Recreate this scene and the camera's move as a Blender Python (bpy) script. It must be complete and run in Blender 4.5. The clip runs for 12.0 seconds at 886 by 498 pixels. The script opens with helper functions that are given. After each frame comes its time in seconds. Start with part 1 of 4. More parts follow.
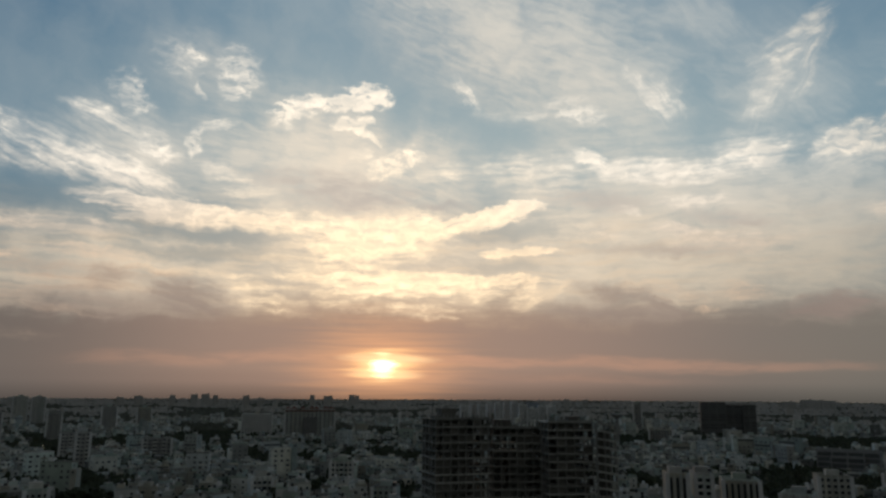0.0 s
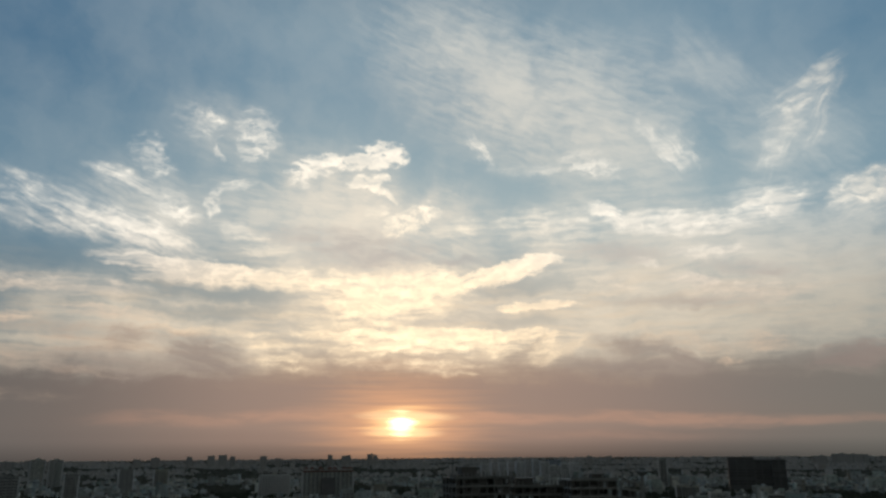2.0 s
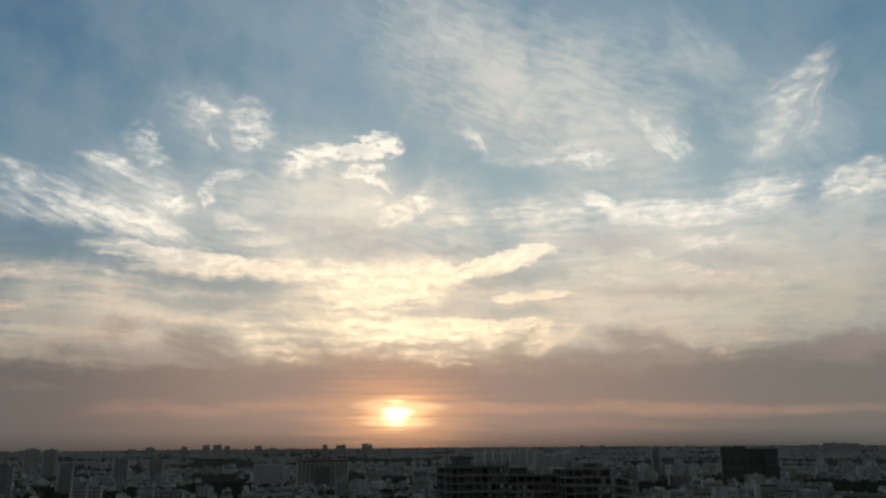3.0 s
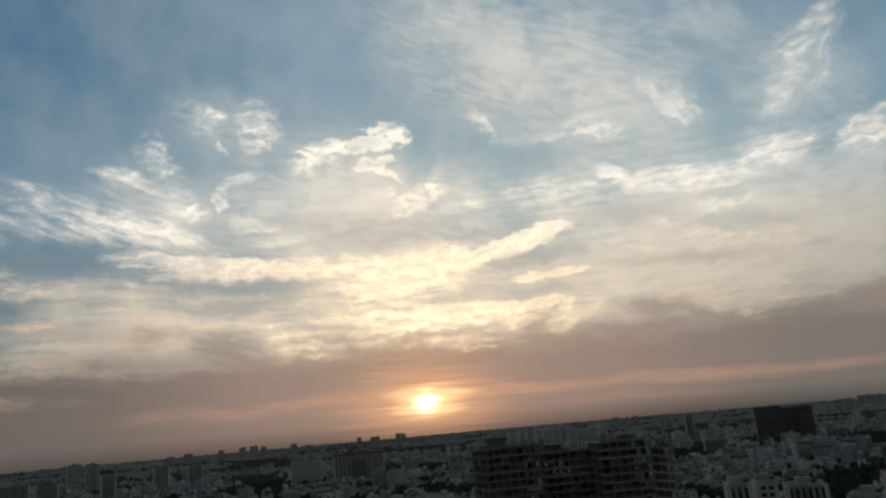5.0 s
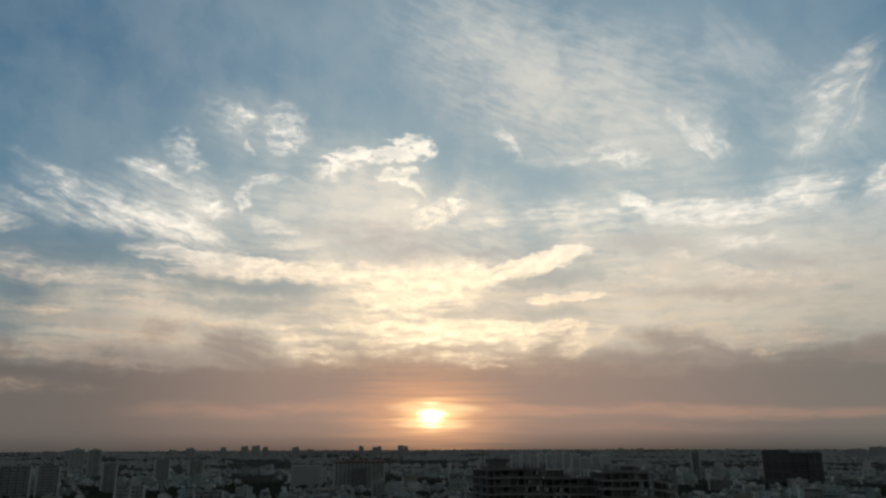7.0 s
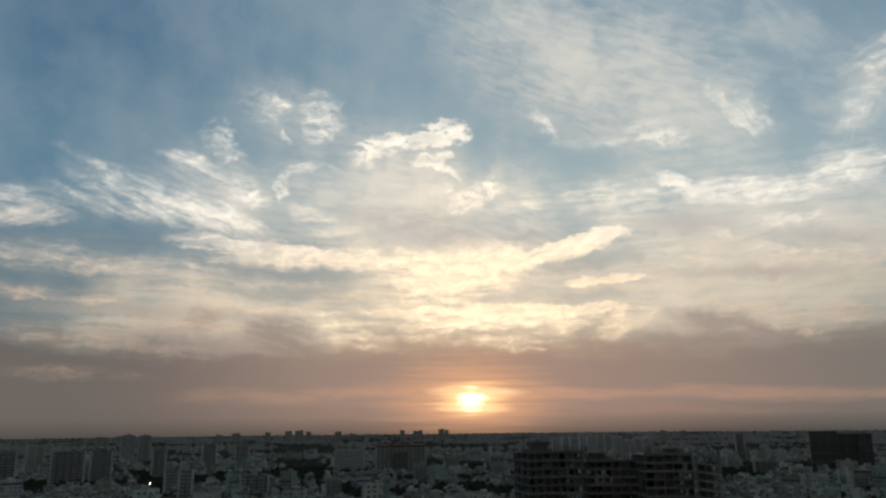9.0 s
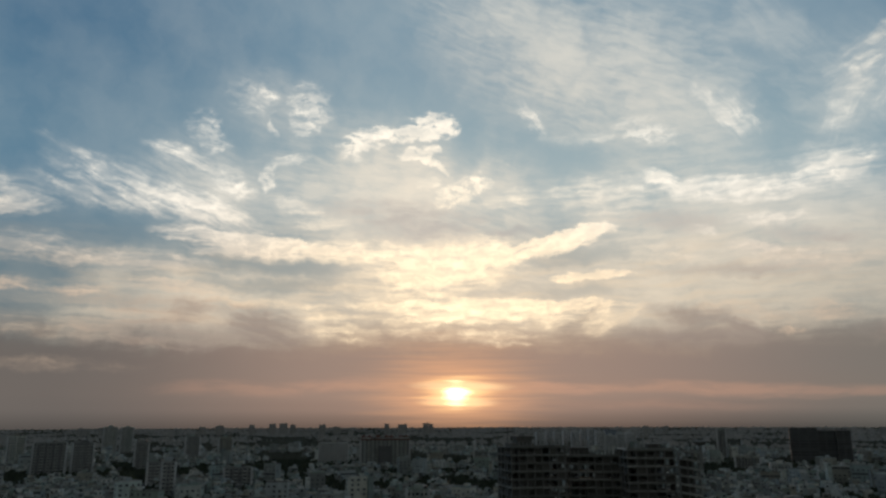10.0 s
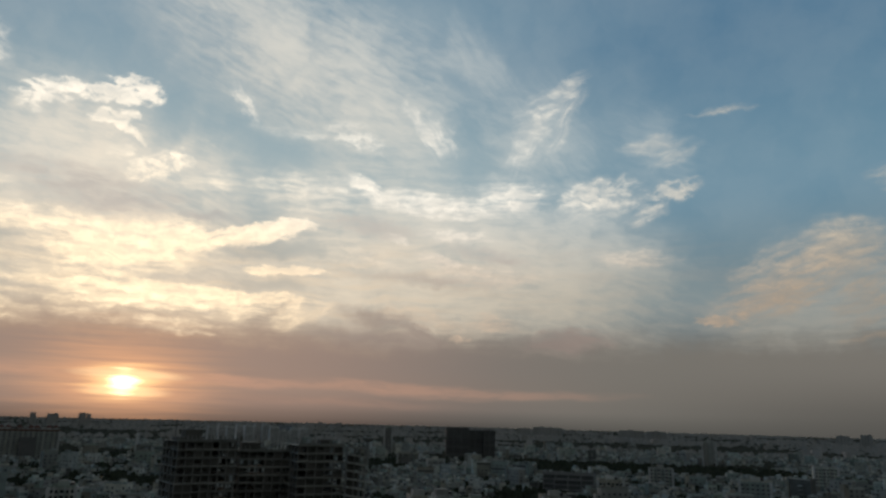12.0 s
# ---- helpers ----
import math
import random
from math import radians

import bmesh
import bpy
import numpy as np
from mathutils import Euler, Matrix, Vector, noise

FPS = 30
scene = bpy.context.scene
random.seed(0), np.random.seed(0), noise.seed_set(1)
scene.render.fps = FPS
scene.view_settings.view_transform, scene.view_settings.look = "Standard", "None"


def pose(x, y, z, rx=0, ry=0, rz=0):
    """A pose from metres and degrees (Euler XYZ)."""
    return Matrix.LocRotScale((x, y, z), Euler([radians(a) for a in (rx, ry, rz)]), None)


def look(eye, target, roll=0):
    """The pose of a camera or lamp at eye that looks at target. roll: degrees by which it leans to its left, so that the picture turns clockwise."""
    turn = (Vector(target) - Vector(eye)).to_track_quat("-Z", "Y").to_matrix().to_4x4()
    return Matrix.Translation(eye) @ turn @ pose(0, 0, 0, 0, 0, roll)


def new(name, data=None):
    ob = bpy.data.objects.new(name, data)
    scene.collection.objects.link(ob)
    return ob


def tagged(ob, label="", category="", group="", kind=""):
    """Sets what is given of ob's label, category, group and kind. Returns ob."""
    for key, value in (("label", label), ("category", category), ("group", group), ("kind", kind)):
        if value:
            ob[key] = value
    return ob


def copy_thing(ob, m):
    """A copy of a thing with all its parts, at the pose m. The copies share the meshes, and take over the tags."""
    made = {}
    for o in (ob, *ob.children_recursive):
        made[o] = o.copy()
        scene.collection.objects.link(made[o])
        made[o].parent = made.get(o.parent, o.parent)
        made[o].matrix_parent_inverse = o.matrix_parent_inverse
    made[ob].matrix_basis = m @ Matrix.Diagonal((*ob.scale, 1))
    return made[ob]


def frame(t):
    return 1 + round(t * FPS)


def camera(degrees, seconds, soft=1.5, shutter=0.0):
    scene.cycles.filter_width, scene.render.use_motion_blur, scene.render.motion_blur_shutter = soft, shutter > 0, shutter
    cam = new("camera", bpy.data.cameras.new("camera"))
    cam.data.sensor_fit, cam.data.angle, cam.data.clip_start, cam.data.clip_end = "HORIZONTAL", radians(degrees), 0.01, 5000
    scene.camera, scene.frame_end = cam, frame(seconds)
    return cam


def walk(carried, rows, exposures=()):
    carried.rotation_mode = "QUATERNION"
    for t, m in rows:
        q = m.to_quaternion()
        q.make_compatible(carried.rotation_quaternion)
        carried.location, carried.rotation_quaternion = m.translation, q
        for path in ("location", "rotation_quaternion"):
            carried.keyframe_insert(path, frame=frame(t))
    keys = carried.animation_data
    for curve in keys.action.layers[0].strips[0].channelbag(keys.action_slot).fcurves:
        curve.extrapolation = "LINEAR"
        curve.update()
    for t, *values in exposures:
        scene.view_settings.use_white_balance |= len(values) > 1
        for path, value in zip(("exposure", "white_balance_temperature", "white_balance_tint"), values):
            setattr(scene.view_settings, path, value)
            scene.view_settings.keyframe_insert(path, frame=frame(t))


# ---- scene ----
EYE = 62.0   # metres above the street


def aim(yaw, pitch, roll):
    """The hovering camera's pose: compass turn to the left, tilt up, lean."""
    return pose(0, 0, EYE, 0, 0, yaw) @ pose(0, 0, 0, pitch) @ pose(0, 0, 0, 0, roll) @ pose(0, 0, 0, 90)


cam = camera(63.1, 12.0, soft=2.6)
walk(cam, [
    (0, aim(-0.00, 11.28, -0.32)),
    (0.5, aim(1.03, 11.55, 0.03)),
    (1, aim(0.59, 13.71, -0.07)),
    (1.5, aim(1.11, 16.17, 0.03)),
    (2, aim(1.34, 15.65, 0.41)),
    (2.5, aim(1.07, 15.13, 0.10)),
    (3, aim(0.91, 14.87, 0.45)),
    (3.5, aim(1.19, 13.99, 0.70)),
    (3.7, aim(1.45, 13.08, 1.97)),
    (5.3, aim(2.33, 13.87, 5.07)),
    (5.5, aim(2.76, 10.40, 1.98)),
    (6, aim(2.73, 12.99, 1.13)),
    (6.5, aim(2.99, 14.83, 0.53)),
    (7, aim(3.71, 15.04, 0.19)),
    (8.8, aim(6.43, 13.95, 0.32)),
    (9, aim(6.73, 13.84, 0.59)),
    (9.5, aim(6.39, 13.71, 0.46)),
    (10, aim(5.64, 13.38, 0.16)),
    (10.5, aim(2.23, 12.82, -0.71)),
    (11, aim(-4.87, 13.48, -0.61)),
    (11.5, aim(-13.73, 13.84, -0.97)),
    (12, aim(-18.63, 13.31, -1.52)),
], exposures=[(0, 0.0, 6840, 13), (0.5, 0.0, 6840, 13), (1.4, 0.0, 6570, 11), (12, 0.0, 6570, 11)])

# ---- world: evening sky with thin cloud, the sun low in the haze ----
SUN_AZ, SUN_EL = -4.67, 2.0     # degrees; azimuth to the right of +y

world = bpy.data.worlds.new("evening_sky")
scene.world = world
world.use_nodes = True
WT = world.node_tree
WT.nodes.clear()


def link(a, b):
    WT.links.new(a, b)


def wnode(kind, **props):
    n = WT.nodes.new(kind)
    for k, v in props.items():
        if k == "operation":
            n.operation = v
        elif k == "blend_type":
            n.blend_type = v
        elif k == "data_type":
            n.data_type = v
        elif k == "gradient_type":
            n.gradient_type = v
        elif k == "vector_type":
            n.vector_type = v
        elif k == "interpolation_type":
            n.interpolation_type = v
    return n


def feed(socket, v):
    if hasattr(v, "is_output"):
        link(v, socket)
    else:
        socket.default_value = v


def calc(op, a, b=0.0, c=0.0, clamp=False):
    n = wnode("ShaderNodeMath", operation=op)
    n.use_clamp = clamp
    for s, v in zip(n.inputs, (a, b, c)):
        feed(s, v)
    return n.outputs[0]


def smooth(v, lo, hi, a=0.0, b=1.0):
    n = wnode("ShaderNodeMapRange", interpolation_type="SMOOTHSTEP")
    for s, x in zip(n.inputs, (v, lo, hi, a, b)):
        feed(s, x)
    return n.outputs[0]


def blend(fac, a, b, how="MIX"):
    n = wnode("ShaderNodeMix", data_type="RGBA", blend_type=how)
    n.clamp_factor = True
    feed(n.inputs[0], fac)
    feed(n.inputs[6], a if hasattr(a, "is_output") else (*a, 1))
    feed(n.inputs[7], b if hasattr(b, "is_output") else (*b, 1))
    return n.outputs[2]


def pack(x, y, z=0.0):
    n = wnode("ShaderNodeCombineXYZ")
    for s, v in zip(n.inputs, (x, y, z)):
        feed(s, v)
    return n.outputs[0]


def grain(vec, scale, detail=4.0, rough=0.55):
    n = wnode("ShaderNodeTexNoise")
    link(vec, n.inputs["Vector"])
    n.inputs["Scale"].default_value = scale
    n.inputs["Detail"].default_value = detail
    n.inputs["Roughness"].default_value = rough
    return n


def ramp(fac, *stops):
    n = wnode("ShaderNodeValToRGB")
    n.color_ramp.interpolation = "EASE"
    e = n.color_ramp.elements
    while len(e) < len(stops):
        e.new(0.5)
    for el, (p, c) in zip(e, stops):
        el.position, el.color = p, (*c, 1)
    feed(n.inputs[0], fac)
    return n.outputs[0]


coord = wnode("ShaderNodeTexCoord")
split = wnode("ShaderNodeSeparateXYZ")
link(coord.outputs["Generated"], split.inputs[0])
dx, dy, dz = split.outputs
DEG = 180 / math.pi
azim = calc("MULTIPLY", calc("ARCTAN2", dx, dy), DEG)
elev = calc("MULTIPLY", calc("ARCSINE", dz), DEG)
chart = pack(azim, elev)

# winds bend the cloud: a slow swirl, a curl and fine tatters
slow = grain(chart, 0.16, 2.0)
fine = grain(chart, 0.7, 3.0, 0.5)
tatter = grain(pack(calc("MULTIPLY", azim, 1.6), calc("MULTIPLY", elev, 2.6)), 1.0, 4.0, 0.6)


def bent(vec, noise_out, size):
    a = wnode("ShaderNodeVectorMath", operation="SUBTRACT")
    link(noise_out, a.inputs[0])
    a.inputs[1].default_value = (0.5, 0.5, 0.5)
    b = wnode("ShaderNodeVectorMath", operation="MULTIPLY")
    link(a.outputs[0], b.inputs[0])
    b.inputs[1].default_value = size
    c = wnode("ShaderNodeVectorMath", operation="ADD")
    link(vec, c.inputs[0])
    link(b.outputs[0], c.inputs[1])
    return c.outputs[0]


swirl = bent(chart, slow.outputs["Color"], (1.2, 0.9, 0))
drift = bent(bent(swirl, fine.outputs["Color"], (2.0, 1.1, 0)), tatter.outputs["Color"], (0.6, 0.28, 0))


def fibres(slope, along, across, detail=4.5, rough=0.52):
    """Threads of cloud drawn out along a slope."""
    m = wnode("ShaderNodeMapping", vector_type="TEXTURE")
    link(bent(swirl, fine.outputs["Color"], (0.9, 0.5, 0)), m.inputs[0])
    m.inputs[1].default_value = (slope * 3.1, slope * 1.7, 0)
    m.inputs[2].default_value = (0, 0, radians(slope))
    m.inputs[3].default_value = (along, across, 1)
    return grain(m.outputs[0], 1.0, detail, rough).outputs[0]


THREADS = {s: smooth(fibres(s, 3.0 if abs(s) < 30 else 5.0, 0.5, 5.5, 0.56), 0.28, 0.72) for s in (0, -20, 20, -50, 58)}
flats = fibres(0, 6.0, 0.9, 7.0, 0.6)
wisps = grain(drift, 0.5, 5.0, 0.54).outputs[0]
rags = smooth(grain(bent(pack(calc("MULTIPLY", azim, 1.0), calc("MULTIPLY", elev, 2.0)), fine.outputs["Color"], (1.8, 1.8, 0)), 1.0, 6.0, 0.58).outputs[0], 0.30, 0.70)
weave = smooth(calc("ADD", calc("MULTIPLY", flats, 0.5), calc("MULTIPLY", wisps, 0.5)), 0.34, 0.64)
mist = smooth(grain(drift, 0.2, 5.0, 0.55).outputs[0], 0.2, 0.8)


def depth(total, k):
    """How much a thickness of cloud covers."""
    return calc("SUBTRACT", 1.0, calc("POWER", math.e, calc("MULTIPLY", calc("MAXIMUM", total, 0.0), -k)))


class Layer:
    """A layer of cloud, the sum of frayed strokes: azimuth, elevation, half length, half width, slope, amount, in degrees."""

    def __init__(self, field, fray=0.6, swell=1.0):
        self.sum, self.field, self.fray, self.swell = None, field, fray, swell

    def stroke(self, az, el, length, width, slope, amount, hard=False, torn=False):
        m = wnode("ShaderNodeMapping", vector_type="TEXTURE")
        link(self.field, m.inputs[0])
        m.inputs[1].default_value = (az, el, 0)
        m.inputs[2].default_value = (0, 0, radians(slope))
        m.inputs[3].default_value = ((length * 1.3 + 0.2) * self.swell, (width * 1.7 + 0.06) * self.swell, 1)
        g = wnode("ShaderNodeTexGradient", gradient_type="SPHERICAL")
        link(m.outputs[0], g.inputs[0])
        thread = rags if torn else THREADS[min(THREADS, key=lambda s: abs(s - slope))]
        fray = self.fray + (0.12 if torn else 0.0)
        frayed = calc("MULTIPLY", g.outputs["Fac"], calc("MULTIPLY_ADD", thread, fray * 1.7, 1.0 - fray))
        body = smooth(frayed, 0.06, 0.5) if hard else smooth(frayed, 0.0, 0.95)
        self.sum = calc("MULTIPLY_ADD", body, amount, self.sum if self.sum else 0.0)


veil, lit, grey, gap = Layer(drift, 0.35, 1.15), Layer(drift, 0.62, 1.06), Layer(drift, 0.5), Layer(drift, 0.5)
rose, flare = Layer(swirl, 0.5), Layer(chart, 0.25)
# the long streaks and tufts to the south
lit.stroke(-27.8, 16.5, 7.0, 1.08, -14, 0.42)
lit.stroke(-24.9, 15.8, 4.2, 0.76, -14, 1.00)
lit.stroke(-19.8, 13.3, 7.4, 0.58, -5, 1.10, hard=True)
lit.stroke(-14.1, 13.1, 5.3, 0.63, -2, 0.90)
lit.stroke(-19.8, 12.5, 4.8, 0.31, -2, 0.60, hard=True)
lit.stroke(-26.7, 19.7, 2.0, 0.49, -13, 0.65)
lit.stroke(-23.5, 18.3, 2.1, 0.90, -29, 0.28)
lit.stroke(-22.3, 17.5, 1.0, 0.54, -17, 0.60, torn=True)
lit.stroke(-24.5, 21.5, 1.6, 0.81, -60, 0.30, torn=True)
lit.stroke(-17.0, 24.1, 1.7, 1.17, -58, 0.48, torn=True)
lit.stroke(-16.9, 22.6, 1.3, 0.54, 17, 0.40, torn=True)
lit.stroke(-21.3, 24.5, 1.7, 0.99, -10, 0.22, torn=True)
lit.stroke(-20.3, 25.0, 0.7, 0.27, -27, 0.40, torn=True)
lit.stroke(-19.9, 22.3, 0.5, 0.18, -64, 0.50)
# the torn head over the sun
lit.stroke(-11.9, 22.0, 2.0, 0.58, 15, 0.85, hard=True, torn=True)
lit.stroke(-7.4, 22.6, 2.8, 0.49, 8, 0.90, hard=True, torn=True)
lit.stroke(-6.4, 23.6, 1.8, 0.36, 1, 0.90, hard=True, torn=True)
lit.stroke(-13.2, 20.8, 0.8, 0.45, -15, 0.60, torn=True)
lit.stroke(-7.4, 21.0, 1.3, 0.36, 6, 0.80, hard=True, torn=True)
lit.stroke(-6.2, 20.0, 1.3, 0.22, -28, 0.80, hard=True)
lit.stroke(-6.5, 18.4, 0.8, 0.45, -26, 0.50, torn=True)
lit.stroke(-3.9, 18.0, 2.0, 0.67, 28, 1.10, torn=True)
lit.stroke(0.0, 17.4, 2.0, 0.58, 4, 0.50)
lit.stroke(-20.0, 18.1, 0.8, 0.45, 83, 0.50, torn=True)
lit.stroke(-18.5, 19.7, 1.6, 0.31, 21, 0.70)
lit.stroke(-17.1, 16.5, 2.0, 0.36, -8, 0.45)
lit.stroke(-15.7, 15.3, 2.2, 0.40, 2, 0.30)
# the glowing bars and the hook
lit.stroke(-6.2, 12.1, 6.2, 1.70, 2, 1.20)
lit.stroke(-7.4, 13.1, 6.8, 0.54, 3, 0.50)
lit.stroke(-6.6, 10.9, 3.5, 0.72, 1, 0.70)
lit.stroke(-9.2, 9.2, 4.0, 0.63, 3, 0.50)
lit.stroke(-3.0, 8.3, 7.9, 0.81, 1, 1.50)
lit.stroke(0.4, 8.8, 8.3, 0.36, -1, 0.70, hard=True)
lit.stroke(-5.5, 7.7, 1.9, 0.49, 8, 0.50)
lit.stroke(-7.5, 6.6, 2.1, 0.31, -4, 0.30)
lit.stroke(-14.0, 6.9, 2.9, 0.67, -7, 0.50)
lit.stroke(-15.6, 8.1, 1.9, 0.45, -7, 0.35)
lit.stroke(-1.8, 6.5, 3.8, 0.27, -3, 0.30)
lit.stroke(-0.7, 5.8, 2.0, 0.13, -6, 0.35)
lit.stroke(5.2, 7.7, 3.2, 0.81, 0, 0.50)
lit.stroke(7.2, 7.1, 1.6, 0.40, 18, 0.40)
lit.stroke(8.9, 7.9, 1.5, 0.27, 29, 0.30)
lit.stroke(-1.6, 12.5, 2.8, 0.76, 11, 1.70)
lit.stroke(3.2, 13.5, 3.2, 0.54, 11, 2.20, hard=True)
lit.stroke(5.7, 14.4, 2.4, 0.40, 8, 1.90, hard=True)
lit.stroke(6.2, 11.0, 2.9, 0.22, 2, 1.60, hard=True)
lit.stroke(-13.2, 10.3, 3.5, 0.40, 3, 0.30)
# the bright sweep to the north
lit.stroke(7.4, 17.4, 4.2, 1.08, -1, 0.40)
lit.stroke(12.4, 17.8, 1.9, 0.40, -27, 1.20)
lit.stroke(17.2, 16.7, 4.2, 0.67, -6, 1.00)
lit.stroke(23.9, 17.1, 2.9, 0.76, 10, 0.90)
lit.stroke(24.5, 17.8, 2.9, 0.90, -6, 0.35)
lit.stroke(30.5, 17.4, 1.9, 0.85, -12, 0.26)
lit.stroke(19.9, 14.2, 2.5, 0.45, -2, 0.85)
lit.stroke(18.3, 12.3, 1.8, 0.36, -14, 0.85)
lit.stroke(14.8, 14.0, 0.9, 0.22, -16, 0.60)
lit.stroke(12.4, 12.4, 2.4, 0.58, -13, 0.30)
lit.stroke(20.9, 11.3, 4.7, 0.81, -8, 0.30)
lit.stroke(23.5, 11.3, 3.6, 0.72, 2, 0.25)
lit.stroke(1.9, 23.4, 1.4, 0.45, -56, 0.40)
lit.stroke(6.0, 21.7, 3.2, 0.31, 2, 0.22)
lit.stroke(11.2, 21.7, 2.3, 0.67, -18, 0.40, torn=True)
lit.stroke(16.5, 22.9, 2.4, 0.36, -51, 0.42)
lit.stroke(17.8, 22.2, 1.7, 0.67, -76, 0.40)
lit.stroke(19.1, 21.8, 1.0, 0.22, -78, 0.25)
# the feathers farther north
lit.stroke(28.9, 25.5, 2.0, 0.58, 37, 0.30)
lit.stroke(29.2, 24.2, 1.8, 0.36, 43, 0.28)
lit.stroke(26.2, 23.6, 2.0, 0.99, 38, 0.30)
lit.stroke(25.5, 21.4, 2.4, 0.76, 60, 0.25)
lit.stroke(28.4, 22.3, 1.8, 0.45, 52, 0.20)
lit.stroke(22.7, 7.4, 1.9, 0.45, -8, 0.40)
lit.stroke(20.2, 6.2, 0.7, 0.22, -1, 0.50)
lit.stroke(16.6, 7.8, 4.1, 0.58, -12, 0.25)
# low bars to the south
lit.stroke(-33.3, 18.6, 3.2, 0.45, -18, 0.15)
lit.stroke(-32.0, 16.1, 4.2, 0.63, -11, 0.30)
lit.stroke(-38.0, 14.5, 2.7, 0.54, 12, 0.70)
lit.stroke(-38.6, 15.6, 2.9, 0.90, 9, 0.30)
lit.stroke(-36.4, 11.9, 4.0, 0.76, -0, 0.38)
lit.stroke(-31.2, 11.7, 3.4, 0.40, 7, 0.38)
lit.stroke(-27.6, 11.4, 3.1, 0.45, 3, 0.42)
lit.stroke(-25.9, 11.8, 1.4, 0.22, -2, 0.35)
lit.stroke(-37.8, 9.3, 2.3, 0.31, 2, 0.60)
lit.stroke(-33.0, 9.2, 2.3, 0.31, 7, 0.60)
lit.stroke(-26.7, 10.0, 2.9, 0.18, 1, 0.45, hard=True)
lit.stroke(-26.0, 9.6, 3.1, 0.18, 1, 0.45, hard=True)
lit.stroke(-23.5, 8.8, 5.2, 0.36, 1, 0.45)
lit.stroke(-26.8, 7.7, 4.9, 0.36, -2, 0.40)
lit.stroke(-33.6, 6.6, 6.1, 0.54, 2, 0.25)
lit.stroke(-28.4, 5.7, 3.1, 0.18, -4, 0.25)
lit.stroke(-20.1, 8.8, 3.5, 0.36, -2, 0.40)
lit.stroke(-18.8, 10.8, 4.2, 0.22, -1, 0.35)
lit.stroke(-34.1, 3.9, 5.2, 0.36, -0, 0.12)
# torn cloud to the north
lit.stroke(35.2, 21.0, 2.1, 0.49, 7, 0.40)
lit.stroke(37.1, 20.2, 1.9, 0.58, 18, 0.22)
lit.stroke(31.6, 17.0, 3.1, 1.17, 11, 0.40)
lit.stroke(35.2, 16.0, 1.5, 0.49, 24, 0.45)
lit.stroke(37.7, 17.6, 1.3, 0.49, 16, 0.55, torn=True)
lit.stroke(36.3, 17.5, 1.2, 0.58, 9, 0.40, torn=True)
lit.stroke(30.9, 17.5, 2.5, 0.72, 15, 0.45, torn=True)
lit.stroke(41.1, 23.0, 2.2, 0.18, 2, 0.35)
lit.stroke(33.7, 12.5, 2.7, 0.58, 1, 0.40)
lit.stroke(44.3, 10.7, 4.7, 1.70, 33, 0.50)
lit.stroke(48.6, 12.9, 2.2, 1.26, 2, 0.70)
lit.stroke(48.5, 11.7, 3.7, 1.48, 13, 0.40)
lit.stroke(43.8, 9.3, 3.2, 0.81, 15, 0.50)
lit.stroke(39.6, 7.7, 1.5, 0.22, -7, 0.55, hard=True)
lit.stroke(49.6, 8.9, 2.3, 1.26, 22, 0.35)
lit.stroke(49.7, 6.3, 1.8, 0.27, 7, 0.40)
lit.stroke(51.7, 17.0, 1.5, 0.63, -6, 0.20)
# thin high veils
veil.stroke(5.2, 27.4, 12.2, 3.81, -24, 0.75)
veil.stroke(12.9, 28.1, 8.5, 2.47, -11, 0.35)
veil.stroke(13.7, 22.1, 5.2, 2.69, 8, 0.45)
veil.stroke(4.1, 28.0, 6.8, 2.69, -43, 0.20)
veil.stroke(21.5, 27.6, 4.1, 1.26, -50, 0.30)
veil.stroke(17.7, 15.4, 16.0, 2.78, -7, 0.70)
veil.stroke(20.8, 12.3, 12.4, 3.14, -8, 0.95)
veil.stroke(13.8, 9.6, 12.2, 2.60, -3, 1.00)
veil.stroke(29.3, 13.4, 4.5, 2.69, -31, 0.60)
veil.stroke(-5.5, 18.0, 7.5, 3.36, -15, 0.75)
veil.stroke(-12.0, 17.7, 7.7, 3.68, 0, 1.00)
veil.stroke(-24.4, 18.1, 3.9, 1.97, -29, 0.50)
veil.stroke(-25.9, 16.8, 5.2, 1.88, -13, 0.35)
veil.stroke(-19.3, 23.6, 3.9, 2.02, -19, 0.30)
veil.stroke(-23.1, 8.3, 10.0, 2.06, 5, 0.80)
veil.stroke(-28.9, 11.5, 4.8, 1.17, -2, 0.45)
veil.stroke(-5.2, 11.9, 9.2, 3.14, -11, 0.70)
veil.stroke(-25.4, 9.4, 7.9, 1.61, 3, 0.70)
veil.stroke(-25.2, 7.0, 9.6, 1.35, 2, 0.60)
veil.stroke(27.4, 21.7, 4.5, 2.69, -62, 0.30)
veil.stroke(30.6, 10.5, 7.1, 3.95, -20, 0.60)
veil.stroke(45.8, 7.2, 7.0, 2.47, 2, 0.70)
veil.stroke(48.0, 9.9, 5.0, 2.96, -3, 0.50)
veil.stroke(25.3, 21.8, 4.4, 2.47, -31, 0.30)
veil.stroke(35.7, 20.7, 3.8, 2.02, -27, 0.30)
